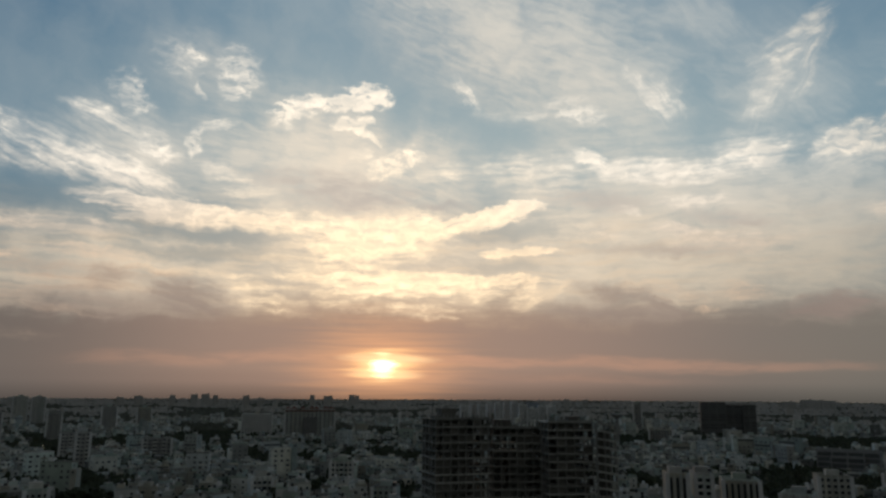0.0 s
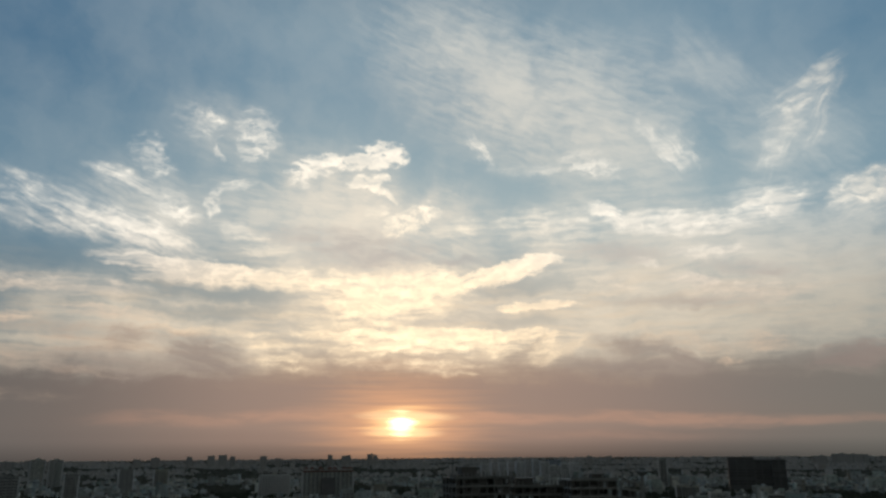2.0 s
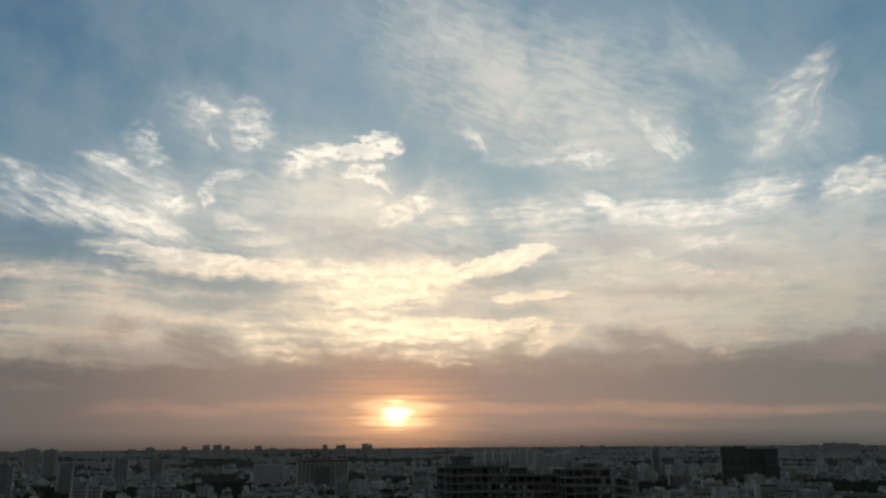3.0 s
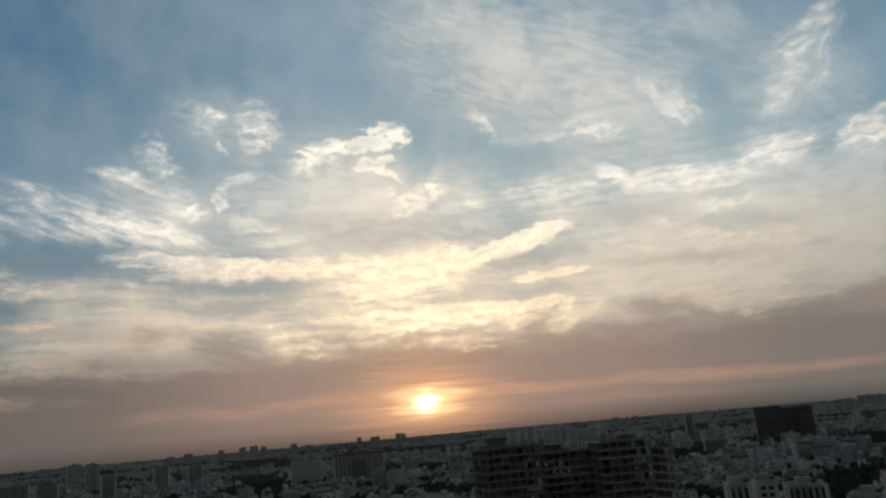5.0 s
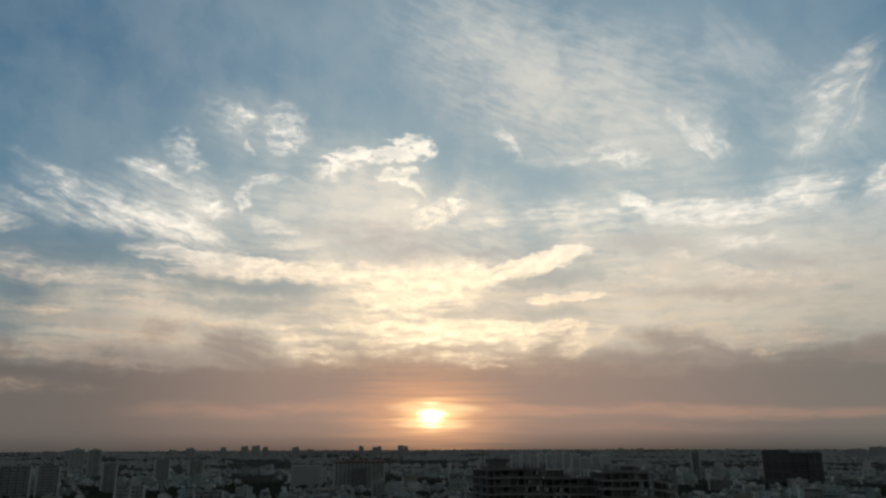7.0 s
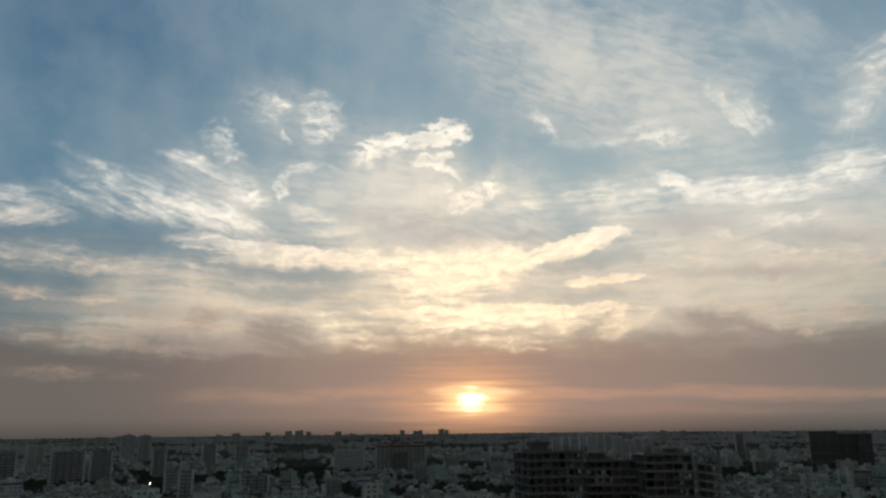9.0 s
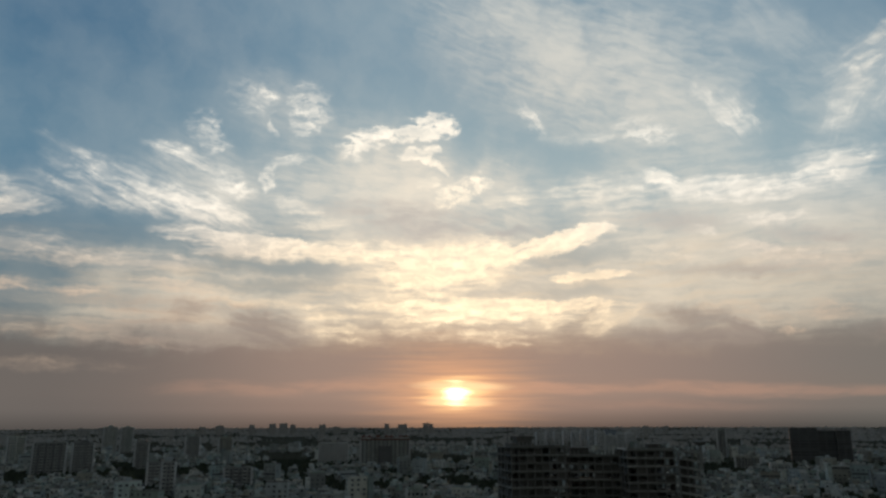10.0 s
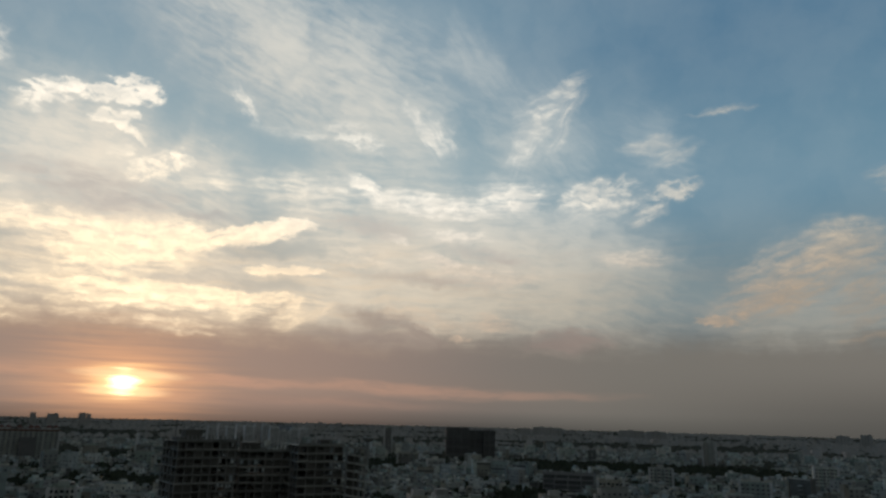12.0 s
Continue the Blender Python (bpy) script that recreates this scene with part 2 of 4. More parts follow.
# dull undersides
grey.stroke(-7.3, 15.3, 5.3, 1.26, -2, 0.55)
grey.stroke(-12.3, 16.6, 4.3, 0.72, -0, 0.25)
grey.stroke(-25.7, 8.4, 7.5, 0.54, -1, 0.30)
grey.stroke(-19.5, 7.1, 3.2, 1.08, -12, 0.55)
grey.stroke(-25.1, 6.5, 7.8, 0.99, 1, 0.35)
grey.stroke(13.6, 7.5, 3.5, 0.72, -9, 0.50)
grey.stroke(13.0, 6.1, 5.3, 0.58, -3, 0.50)
grey.stroke(28.7, 6.1, 3.7, 0.76, 3, 0.60)
grey.stroke(17.5, 6.2, 1.9, 0.45, -25, 0.40)
grey.stroke(0.1, 14.6, 1.9, 0.27, 1, 0.45)
grey.stroke(5.1, 7.5, 1.8, 0.27, 31, 0.30)
grey.stroke(22.3, 12.8, 3.5, 0.40, -9, 0.30)
grey.stroke(12.8, 14.9, 4.2, 0.63, -7, 0.30)
grey.stroke(17.0, 10.8, 5.9, 0.45, -5, 0.25)
# openings to the blue
gap.stroke(-18.7, 11.8, 5.6, 0.58, 1, 0.80)
gap.stroke(-18.7, 10.3, 5.7, 0.54, 1, 0.70)
gap.stroke(-3.5, 21.5, 1.4, 1.79, -21, 0.70)
gap.stroke(6.1, 20.3, 3.5, 0.99, -2, 0.50)
gap.stroke(-30.7, 13.8, 3.2, 1.08, 0, 0.70)
gap.stroke(5.0, 12.5, 3.8, 0.54, 4, 0.50)
gap.stroke(5.2, 9.9, 3.1, 0.45, -1, 0.35)
gap.stroke(20.6, 22.7, 2.3, 0.99, -61, 0.35)
gap.stroke(19.6, 26.4, 1.6, 0.45, -20, 0.40)
gap.stroke(-15.8, 20.8, 1.3, 0.99, -26, 0.40)
# red bars low over the haze
rose.stroke(2.5, 2.5, 5.9, 0.36, -2, 0.70)
rose.stroke(16.7, 2.2, 9.2, 0.40, -2, 0.70)
rose.stroke(26.6, 1.9, 7.0, 0.27, 1, 0.45)
rose.stroke(-12.7, 2.7, 5.9, 0.40, 0, 0.40)
rose.stroke(-21.3, 2.4, 6.0, 0.45, -0, 0.30)
rose.stroke(-4.6, 1.4, 6.5, 0.31, -1, 0.40)
rose.stroke(10.9, 1.1, 9.0, 0.27, -1, 0.15)
# gaps that let the sun through
flare.stroke(-4.2, 2.6, 3.5, 0.27, -1, 1.00)
flare.stroke(-4.5, 1.4, 2.7, 0.27, -1, 0.90)
flare.stroke(-4.6, 2.0, 1.6, 0.54, -0, 0.50)

# distance from the sun, in degrees
off_x = calc("SUBTRACT", azim, SUN_AZ)
off_y = calc("SUBTRACT", elev, SUN_EL)
sun_far = calc("POWER", calc("ADD", calc("MULTIPLY", off_x, off_x), calc("MULTIPLY", off_y, off_y)), 0.5)
turn_from_sun = calc("ABSOLUTE", off_x)

air = wnode("ShaderNodeTexSky")
air.sky_type = "NISHITA"
air.sun_disc = False
air.sun_elevation, air.sun_rotation = radians(SUN_EL), radians(SUN_AZ)
air.altitude, air.air_density, air.dust_density, air.ozone_density = 500, 1.2, 3.0, 1.5
clear = blend(1.0, air.outputs[0], (0.10, 0.10, 0.10), "MULTIPLY")
tone = ramp(calc("DIVIDE", elev, 60.0, clamp=True),
            (0.0, (0.155, 0.125, 0.115)), (0.07, (0.26, 0.21, 0.18)), (0.16, (0.37, 0.40, 0.38)),
            (0.30, (0.31, 0.44, 0.49)), (0.5, (0.20, 0.325, 0.415)), (0.75, (0.12, 0.19, 0.26)), (1.0, (0.10, 0.15, 0.20)))
sky = blend(0.88, clear, tone)
sky = blend(smooth(calc("ABSOLUTE", calc("SUBTRACT", azim, 2.0)), 10.0, 40.0, 0.0, 1.0), sky, blend(1.0, sky, (0.48, 0.64, 0.77), "MULTIPLY"))

sky = blend(smooth(azim, -40.0, -8.0, 0.8, 0.0), sky, blend(1.0, sky, (0.72, 0.78, 0.84), "MULTIPLY"))

# the warm light round the sun, which fades with the distance
near = smooth(sun_far, 4.0, 44.0, 1.0, 0.0)
beyond = smooth(sun_far, 30.0, 56.0)
veil_d = depth(calc("ADD", calc("MULTIPLY", veil.sum, calc("MULTIPLY_ADD", mist, 0.85, calc("MULTIPLY_ADD", weave, 0.5, 0.14))), calc("MULTIPLY", mist, 0.15)), 1.25)
open_sky = calc("SUBTRACT", 1.0, calc("MULTIPLY", depth(calc("MULTIPLY", gap.sum, calc("MULTIPLY_ADD", weave, 0.8, 0.6)), 2.6), 0.85))
veil_d = calc("MULTIPLY", veil_d, open_sky)
veil_d = calc("MULTIPLY", veil_d, calc("SUBTRACT", 1.0, calc("MULTIPLY", beyond, 0.45)))
sky = blend(veil_d, sky, blend(smooth(elev, 8.0, 18.0), blend(near, (0.48, 0.44, 0.36), (0.94, 0.80, 0.61)), blend(near, (0.60, 0.635, 0.61), (0.94, 0.82, 0.65))))

# thin bars of cloud lie flat low in the sky
bars = calc("MULTIPLY", smooth(flats, 0.44, 0.66), calc("MULTIPLY", smooth(elev, 4.5, 7.5), smooth(elev, 10.0, 16.0, 1.0, 0.0)))
bars = calc("MULTIPLY", calc("MULTIPLY", bars, open_sky), smooth(turn_from_sun, 14.0, 42.0, 1.0, 0.3))
sky = blend(calc("MULTIPLY", bars, 0.45), sky, blend(near, (0.36, 0.32, 0.28), (0.86, 0.68, 0.47)))

# the brown bank of haze along the horizon, with an uneven upper edge
edge = calc("ADD", calc("ADD", elev, calc("MULTIPLY", calc("SUBTRACT", flats, 0.5), 2.5)), calc("MULTIPLY", calc("SUBTRACT", wisps, 0.5), 2.5))
bank = smooth(edge, 4.4, 7.4, 1.0, 0.0)
brown = ramp(calc("DIVIDE", calc("ADD", elev, 1.0), 9.0, clamp=True), (0.05, (0.074, 0.068, 0.066)), (0.12, (0.125, 0.106, 0.098)), (0.22, (0.20, 0.152, 0.132)),
             (0.33, (0.265, 0.2, 0.168)), (0.55, (0.25, 0.2, 0.177)), (1.0, (0.33, 0.27, 0.23)))
brown = blend(smooth(turn_from_sun, 8.0, 42.0, 0.0, 0.9), brown, (0.172, 0.166, 0.146))
brown = blend(smooth(off_x, -26.0, -7.0, 0.75, 0.0), brown, (0.14, 0.122, 0.112))
brown = blend(smooth(sun_far, 4.0, 30.0, 0.5, 0.0), brown, (0.44, 0.29, 0.215))
sky = blend(calc("MULTIPLY", bank, 0.96), sky, brown)

lit_d = depth(calc("MULTIPLY", lit.sum, calc("MULTIPLY_ADD", calc("MULTIPLY", weave, rags), 1.25, 0.5)), 1.6)
lit_d = calc("MULTIPLY", lit_d, open_sky)
gold = blend(smooth(sun_far, 3.0, 26.0, 1.0, 0.0), blend(smooth(elev, 7.0, 18.0), (0.70, 0.53, 0.385), (1.15, 1.09, 0.95)), (1.6, 1.28, 0.84))
gold = blend(calc("MULTIPLY", rags, weave), blend(1.0, gold, (0.82, 0.82, 0.83), "MULTIPLY"), gold)
gold = blend(beyond, gold, blend(1.0, gold, (0.60, 0.58, 0.54), "MULTIPLY"))
sky = blend(lit_d, sky, gold)
grey_d = calc("MULTIPLY", depth(calc("MULTIPLY", grey.sum, calc("MULTIPLY_ADD", weave, 1.2, 0.4)), 2.8), 0.85)
sky = blend(grey_d, sky, blend(smooth(elev, 8.0, 14.0), (0.28, 0.222, 0.195), (0.47, 0.44, 0.41)))

# the sun behind the haze: red bars, the halo and the disc
sky = blend(calc("MULTIPLY", depth(rose.sum, 1.4), 0.8), sky, blend(smooth(turn_from_sun, 3.0, 40.0), (0.66, 0.36, 0.235), (0.36, 0.235, 0.18)))
flat_far = calc("POWER", calc("ADD", calc("MULTIPLY", calc("MULTIPLY", off_x, off_x), 0.30), calc("MULTIPLY", off_y, off_y)), 0.5)
slats = grain(pack(calc("MULTIPLY", azim, 0.10), calc("MULTIPLY", elev, 2.6)), 1.0, 3.0).outputs[0]
slat = calc("MULTIPLY", calc("SUBTRACT", slats, 0.5), 3.2)
halo = calc("POWER", smooth(calc("ADD", flat_far, slat), 0.3, 6.8, 1.0, 0.0), 2.4)
sky = blend(calc("MULTIPLY", halo, 0.85), sky, (0.86, 0.44, 0.23))
squat = calc("POWER", calc("ADD", calc("MULTIPLY", calc("MULTIPLY", off_x, off_x), 0.38), calc("MULTIPLY", calc("MULTIPLY", off_y, off_y), 1.7)), 0.5)
ring = calc("POWER", smooth(calc("ADD", squat, slat), 0.2, 2.4, 1.0, 0.0), 1.5)
sky = blend(ring, sky, (1.35, 0.80, 0.36))
round_far = calc("POWER", calc("ADD", calc("MULTIPLY", calc("MULTIPLY", off_x, off_x), 0.7), calc("MULTIPLY", off_y, off_y)), 0.5)
disc = calc("POWER", smooth(calc("ADD", round_far, calc("MULTIPLY", slat, 0.6)), 0.0, 1.15, 1.0, 0.0), 1.2)
sky = blend(calc("MULTIPLY", depth(flare.sum, 1.6), 0.85), sky, (1.5, 0.98, 0.5))
sky = blend(disc, sky, (3.4, 2.6, 1.5))

# the murk along the horizon dims it all
sky = blend(1.0, sky, smooth(elev, -0.8, 1.0, 0.62, 1.0), "MULTIPLY")

# it thickens to the far north
sky = blend(calc("MULTIPLY", smooth(off_x, 30.0, 58.0, 0.0, 0.8), smooth(elev, 0.0, 4.5, 1.0, 0.0)), sky, (0.085, 0.083, 0.076))

# the sky behind the camera and overhead is already dim
dusk = calc("MULTIPLY", smooth(turn_from_sun, 55.0, 140.0, 1.0, 0.36), smooth(elev, 32.0, 75.0, 1.0, 0.42))
sky = blend(1.0, sky, dusk, "MULTIPLY")
sky = blend(smooth(turn_from_sun, 70.0, 130.0, 0.0, 0.75), sky, (0.118, 0.128, 0.122))
sky = blend(smooth(elev, -3.0, -0.3, 1.0, 0.0), sky, (0.05, 0.05, 0.05))
glow = wnode("ShaderNodeBackground")
link(sky, glow.inputs[0])
glow.inputs[1].default_value = 1.0
out = wnode("ShaderNodeOutputWorld")
link(glow.outputs[0], out.inputs[0])

sun = new("sun", bpy.data.lights.new("sun", "SUN"))
sun.data.energy, sun.data.angle, sun.data.color = 0.18, radians(3.0), (1.0, 0.62, 0.36)
sun.matrix_world = look((0, 0, 0), (-math.sin(radians(SUN_AZ)), -math.cos(radians(SUN_AZ)), -math.tan(radians(SUN_EL))))

# ---- materials ----
def material(name, low, high, scale=1.0, rough=0.85, metal=0.0, vary=0.0, tints=(), islands=False, bump=0.0, stain=0.25):
    """Two tones mixed by a coarse and a fine noise, with stains, and a tint or shade from piece to piece."""
    m = bpy.data.materials.new(name)
    m.use_nodes = True
    t = m.node_tree
    bsdf = t.nodes["Principled BSDF"]
    bsdf.inputs["Roughness"].default_value, bsdf.inputs["Metallic"].default_value = rough, metal
    pos = t.nodes.new("ShaderNodeNewGeometry")
    coarse, small = t.nodes.new("ShaderNodeTexNoise"), t.nodes.new("ShaderNodeTexNoise")
    for n, s in ((coarse, 0.35 * scale), (small, 4.0 * scale)):
        n.inputs["Scale"].default_value, n.inputs["Detail"].default_value = s, 5
        t.links.new(pos.outputs["Position"], n.inputs["Vector"])
    add = t.nodes.new("ShaderNodeMath")
    add.operation = "MULTIPLY_ADD"
    t.links.new(coarse.outputs[0], add.inputs[0])
    add.inputs[1].default_value = 0.6
    half = t.nodes.new("ShaderNodeMath")
    half.operation = "MULTIPLY"
    t.links.new(small.outputs[0], half.inputs[0])
    half.inputs[1].default_value = 0.4
    t.links.new(half.outputs[0], add.inputs[2])
    spread = t.nodes.new("ShaderNodeMapRange")
    t.links.new(add.outputs[0], spread.inputs[0])
    spread.inputs[1].default_value, spread.inputs[2].default_value = 0.3, 0.7
    mix = t.nodes.new("ShaderNodeMix")
    mix.data_type = "RGBA"
    t.links.new(spread.outputs[0], mix.inputs[0])
    mix.inputs[6].default_value, mix.inputs[7].default_value = (*low, 1), (*high, 1)
    colour = mix.outputs[2]
    if vary or tints:
        if islands:
            pick = pos.outputs["Random Per Island"]
        else:
            info = t.nodes.new("ShaderNodeObjectInfo")
            pick = info.outputs["Random"]
        if tints:
            r = t.nodes.new("ShaderNodeValToRGB")
            r.color_ramp.interpolation = "CONSTANT"
            e = r.color_ramp.elements
            while len(e) < len(tints):
                e.new(0.5)
            for i, (el, c) in enumerate(zip(e, tints)):
                el.position, el.color = i / len(tints), (*c, 1)
            t.links.new(pick, r.inputs[0])
            tint = t.nodes.new("ShaderNodeMix")
            tint.data_type, tint.blend_type = "RGBA", "MULTIPLY"
            tint.inputs[0].default_value = 1.0
            t.links.new(colour, tint.inputs[6])
            t.links.new(r.outputs[0], tint.inputs[7])
            colour = tint.outputs[2]
        if vary:
            hsv = t.nodes.new("ShaderNodeHueSaturation")
            rng = t.nodes.new("ShaderNodeMapRange")
            wrap = t.nodes.new("ShaderNodeMath")
            wrap.operation = "FRACT"
            seven = t.nodes.new("ShaderNodeMath")
            seven.operation = "MULTIPLY"
            seven.inputs[1].default_value = 7.31
            t.links.new(pick, seven.inputs[0])
            t.links.new(seven.outputs[0], wrap.inputs[0])
            t.links.new(wrap.outputs[0], rng.inputs[0])
            rng.inputs[3].default_value, rng.inputs[4].default_value = 1 - vary, 1 + vary * 0.5
            t.links.new(rng.outputs[0], hsv.inputs["Value"])
            t.links.new(colour, hsv.inputs["Color"])
            colour = hsv.outputs[0]
    t.links.new(colour, bsdf.inputs["Base Color"])
    if bump:
        b = t.nodes.new("ShaderNodeBump")
        b.inputs["Strength"].default_value, b.inputs["Distance"].default_value = bump, 0.1
        t.links.new(small.outputs[0], b.inputs["Height"])
        t.links.new(b.outputs[0], bsdf.inputs["Normal"])
    return m


PAINTS = ((1, 1, 1), (0.95, 0.95, 0.9), (0.70, 0.74, 0.74), (0.88, 0.86, 0.78), (0.86, 0.95, 0.92), (0.70, 0.82, 0.82), (0.50, 0.50, 0.5),
          (0.86, 0.92, 0.96), (0.70, 0.66, 0.58), (0.95, 0.97, 0.97), (0.62, 0.72, 0.66), (1, 1, 0.97))
paint = material("weathered_paint", (0.42, 0.42, 0.40), (0.70, 0.70, 0.68), 0.7, 0.85, vary=0.35, tints=PAINTS, bump=0.1)
paint_far = material("weathered_paint_far", (0.40, 0.41, 0.40), (0.78, 0.79, 0.77), 0.5, 0.85, vary=0.55, tints=PAINTS, islands=True)
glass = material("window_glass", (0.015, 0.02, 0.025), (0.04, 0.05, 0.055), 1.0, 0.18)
frame_white = material("window_frame_paint", (0.5, 0.5, 0.48), (0.7, 0.7, 0.68), 1.0, 0.6)
concrete = material("raw_concrete", (0.18, 0.182, 0.17), (0.31, 0.312, 0.295), 1.0, 0.95, vary=0.2, bump=0.3)
fresh_concrete = material("fresh_concrete", (0.30, 0.30, 0.28), (0.50, 0.50, 0.47), 1.0, 0.95, vary=0.25, bump=0.3)
brickwork = material("block_infill", (0.095, 0.092, 0.084), (0.175, 0.165, 0.15), 1.5, 0.95, vary=0.3, bump=0.3)
tank_black = material("black_plastic", (0.02, 0.02, 0.02), (0.05, 0.05, 0.05), 1.0, 0.5)
tank_white = material("white_plastic", (0.55, 0.55, 0.55), (0.7, 0.7, 0.7), 1.0, 0.5)
roof_deck = material("roof_deck", (0.22, 0.20, 0.18), (0.42, 0.40, 0.37), 0.8, 0.95, vary=0.3, bump=0.2)
white_plaster = material("white_plaster", (0.52, 0.53, 0.53), (0.76, 0.77, 0.77), 0.5, 0.9, vary=0.15)
grey_plaster = material("grey_plaster", (0.28, 0.28, 0.275), (0.48, 0.48, 0.47), 0.5, 0.9, vary=0.3)
# plaster for the far town, with the distance haze painted in: pale, low contrast
hazed_far = material("hazed_plaster", (0.42, 0.41, 0.40), (0.56, 0.55, 0.535), 0.3, 0.95, vary=0.16, islands=True)
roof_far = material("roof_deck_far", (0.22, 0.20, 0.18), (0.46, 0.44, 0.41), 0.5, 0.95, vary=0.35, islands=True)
leaves = material("dark_foliage", (0.022, 0.034, 0.016), (0.06, 0.075, 0.035), 1.2, 0.8, vary=0.35)
# foliage lightened by haze that is mixed into its two tones
leaves_hazed = material("hazed_foliage", (0.085, 0.088, 0.066), (0.12, 0.122, 0.095), 0.2, 0.9, vary=0.2, islands=True)
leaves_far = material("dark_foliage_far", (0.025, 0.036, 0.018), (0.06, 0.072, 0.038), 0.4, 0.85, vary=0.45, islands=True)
bark = material("bark", (0.06, 0.045, 0.03), (0.12, 0.09, 0.065), 3.0, 0.95)
dark_glass = material("dark_curtain_wall", (0.08, 0.083, 0.086), (0.125, 0.128, 0.13), 0.3, 0.65, vary=0.3)
# paler, rougher glass for windows of the middle distance and beyond
dim_glass = material("paler_glass", (0.04, 0.045, 0.05), (0.15, 0.15, 0.15), 0.6, 0.4)
dark_band = material("dark_cladding", (0.13, 0.132, 0.135), (0.20, 0.20, 0.197), 0.6, 0.95)
red_tile = material("red_roof_tile", (0.13, 0.05, 0.035), (0.2, 0.08, 0.055), 1.5, 0.85)
steel = material("grey_steel", (0.12, 0.12, 0.125), (0.2, 0.2, 0.2), 3.0, 0.5, 0.6)
earth = material("town_ground", (0.045, 0.05, 0.035), (0.14, 0.12, 0.10), 0.06, 0.95, bump=0.2)
asphalt = material("asphalt", (0.035, 0.035, 0.036), (0.065, 0.064, 0.062), 0.6, 0.9)
lamp_glow = bpy.data.materials.new("lamp_glow")
lamp_glow.use_nodes = True
lamp_glow.node_tree.nodes["Principled BSDF"].inputs["Emission Color"].default_value = (1.0, 0.9, 0.72, 1)
lamp_glow.node_tree.nodes["Principled BSDF"].inputs["Emission Strength"].default_value = 45.0


# ---- mesh helpers ----
BOX_F = ((0, 1, 2, 3), (7, 6, 5, 4), (0, 4, 5, 1), (1, 5, 6, 2), (2, 6, 7, 3), (3, 7, 4, 0))


class Soup:
    """Many simple solids gathered into one mesh."""

    def __init__(self, *mats):
        self.v, self.f, self.k, self.mats = [], [], [], mats

    def box(self, x0, x1, y0, y1, z0, z1, k=0, m=None, top=None):
        """A box; m places it; top is the material of its upper face."""
        n = len(self.v)
        pts = [(x0, y0, z0), (x0, y1, z0), (x1, y1, z0), (x1, y0, z0), (x0, y0, z1), (x0, y1, z1), (x1, y1, z1), (x1, y0, z1)]
        if m is not None:
            c, s, ox, oy = m
            pts = [(c * x - s * y + ox, s * x + c * y + oy, z) for x, y, z in pts]
        self.v += pts
        self.f += [tuple(n + i for i in q) for q in BOX_F]
        self.k += [k, k if top is None else top, k, k, k, k]

    def ring(self, x0, x1, y0, y1, t, z0, z1, k=0):
        """A low wall round a rectangle."""
        n = len(self.v)
        for z in (z0, z1):
            for e in (0, t):
                self.v += [(x0 + e, y0 + e, z), (x1 - e, y0 + e, z), (x1 - e, y1 - e, z), (x0 + e, y1 - e, z)]
        for i in range(4):
            j = (i + 1) % 4
            self.f += [(n + i, n + j, n + 8 + j, n + 8 + i), (n + 4 + j, n + 4 + i, n + 12 + i, n + 12 + j),
                       (n + 8 + i, n + 8 + j, n + 12 + j, n + 12 + i), (n + 4 + i, n + 4 + j, n + j, n + i)]
        self.k += [k] * 16

    def prism(self, x, y, z0, z1, r0, r1, sides, k=0):
        n = len(self.v)
        for z, r in ((z0, r0), (z1, r1)):
            for i in range(sides):
                a = 2 * math.pi * i / sides
                self.v.append((x + r * math.cos(a), y + r * math.sin(a), z))
        for i in range(sides):
            j = (i + 1) % sides
            self.f.append((n + i, n + j, n + sides + j, n + sides + i))
        self.f += [tuple(n + i for i in reversed(range(sides))), tuple(n + sides + i for i in range(sides))]
        self.k += [k] * (sides + 2)

    def clump(self, x, y, z, rx, rz, rng, k=0):
        """A rough knot of leaves: an eight-sided lump with an uneven skin."""
        n = len(self.v)
        turn = rng.uniform(0, 2)
        for ring, zz in ((0.75, -0.55), (1.0, 0.05), (0.62, 0.62)):
            for i in range(5):
                a = turn + 2 * math.pi * i / 5 + zz
                r = rx * ring * rng.uniform(0.65, 1.25)
                self.v.append((x + r * math.cos(a), y + r * math.sin(a), z + rz * (zz + rng.uniform(-0.25, 0.25))))
        self.v.append((x, y, z + rz * rng.uniform(0.85, 1.2)))
        for ring in (0, 5):
            for i in range(5):
                j = (i + 1) % 5
                self.f.append((n + ring + i, n + ring + j, n + ring + 5 + j, n + ring + 5 + i))
        for i in range(5):
            self.f.append((n + 10 + i, n + 10 + (i + 1) % 5, n + 15))
        self.f.append((n + 4, n + 3, n + 2, n + 1, n))
        self.k += [k] * 16

    def mesh(self, name):
        me = bpy.data.meshes.new(name)
        me.from_pydata(self.v, [], self.f)
        for m in self.mats:
            me.materials.append(m)
        me.polygons.foreach_set("material_index", self.k)
        me.update()
        return me

    def part(self, name, parent=None, label=""):
        ob = new(name, self.mesh(name))
        if parent:
            ob.parent = parent
        return tagged(ob, label)


def empty(name, label, category, group="", kind=""):
    return tagged(new(name), label, category, group, kind)


def polar(az, dist):
    return dist * math.sin(radians(az)), dist * math.cos(radians(az))


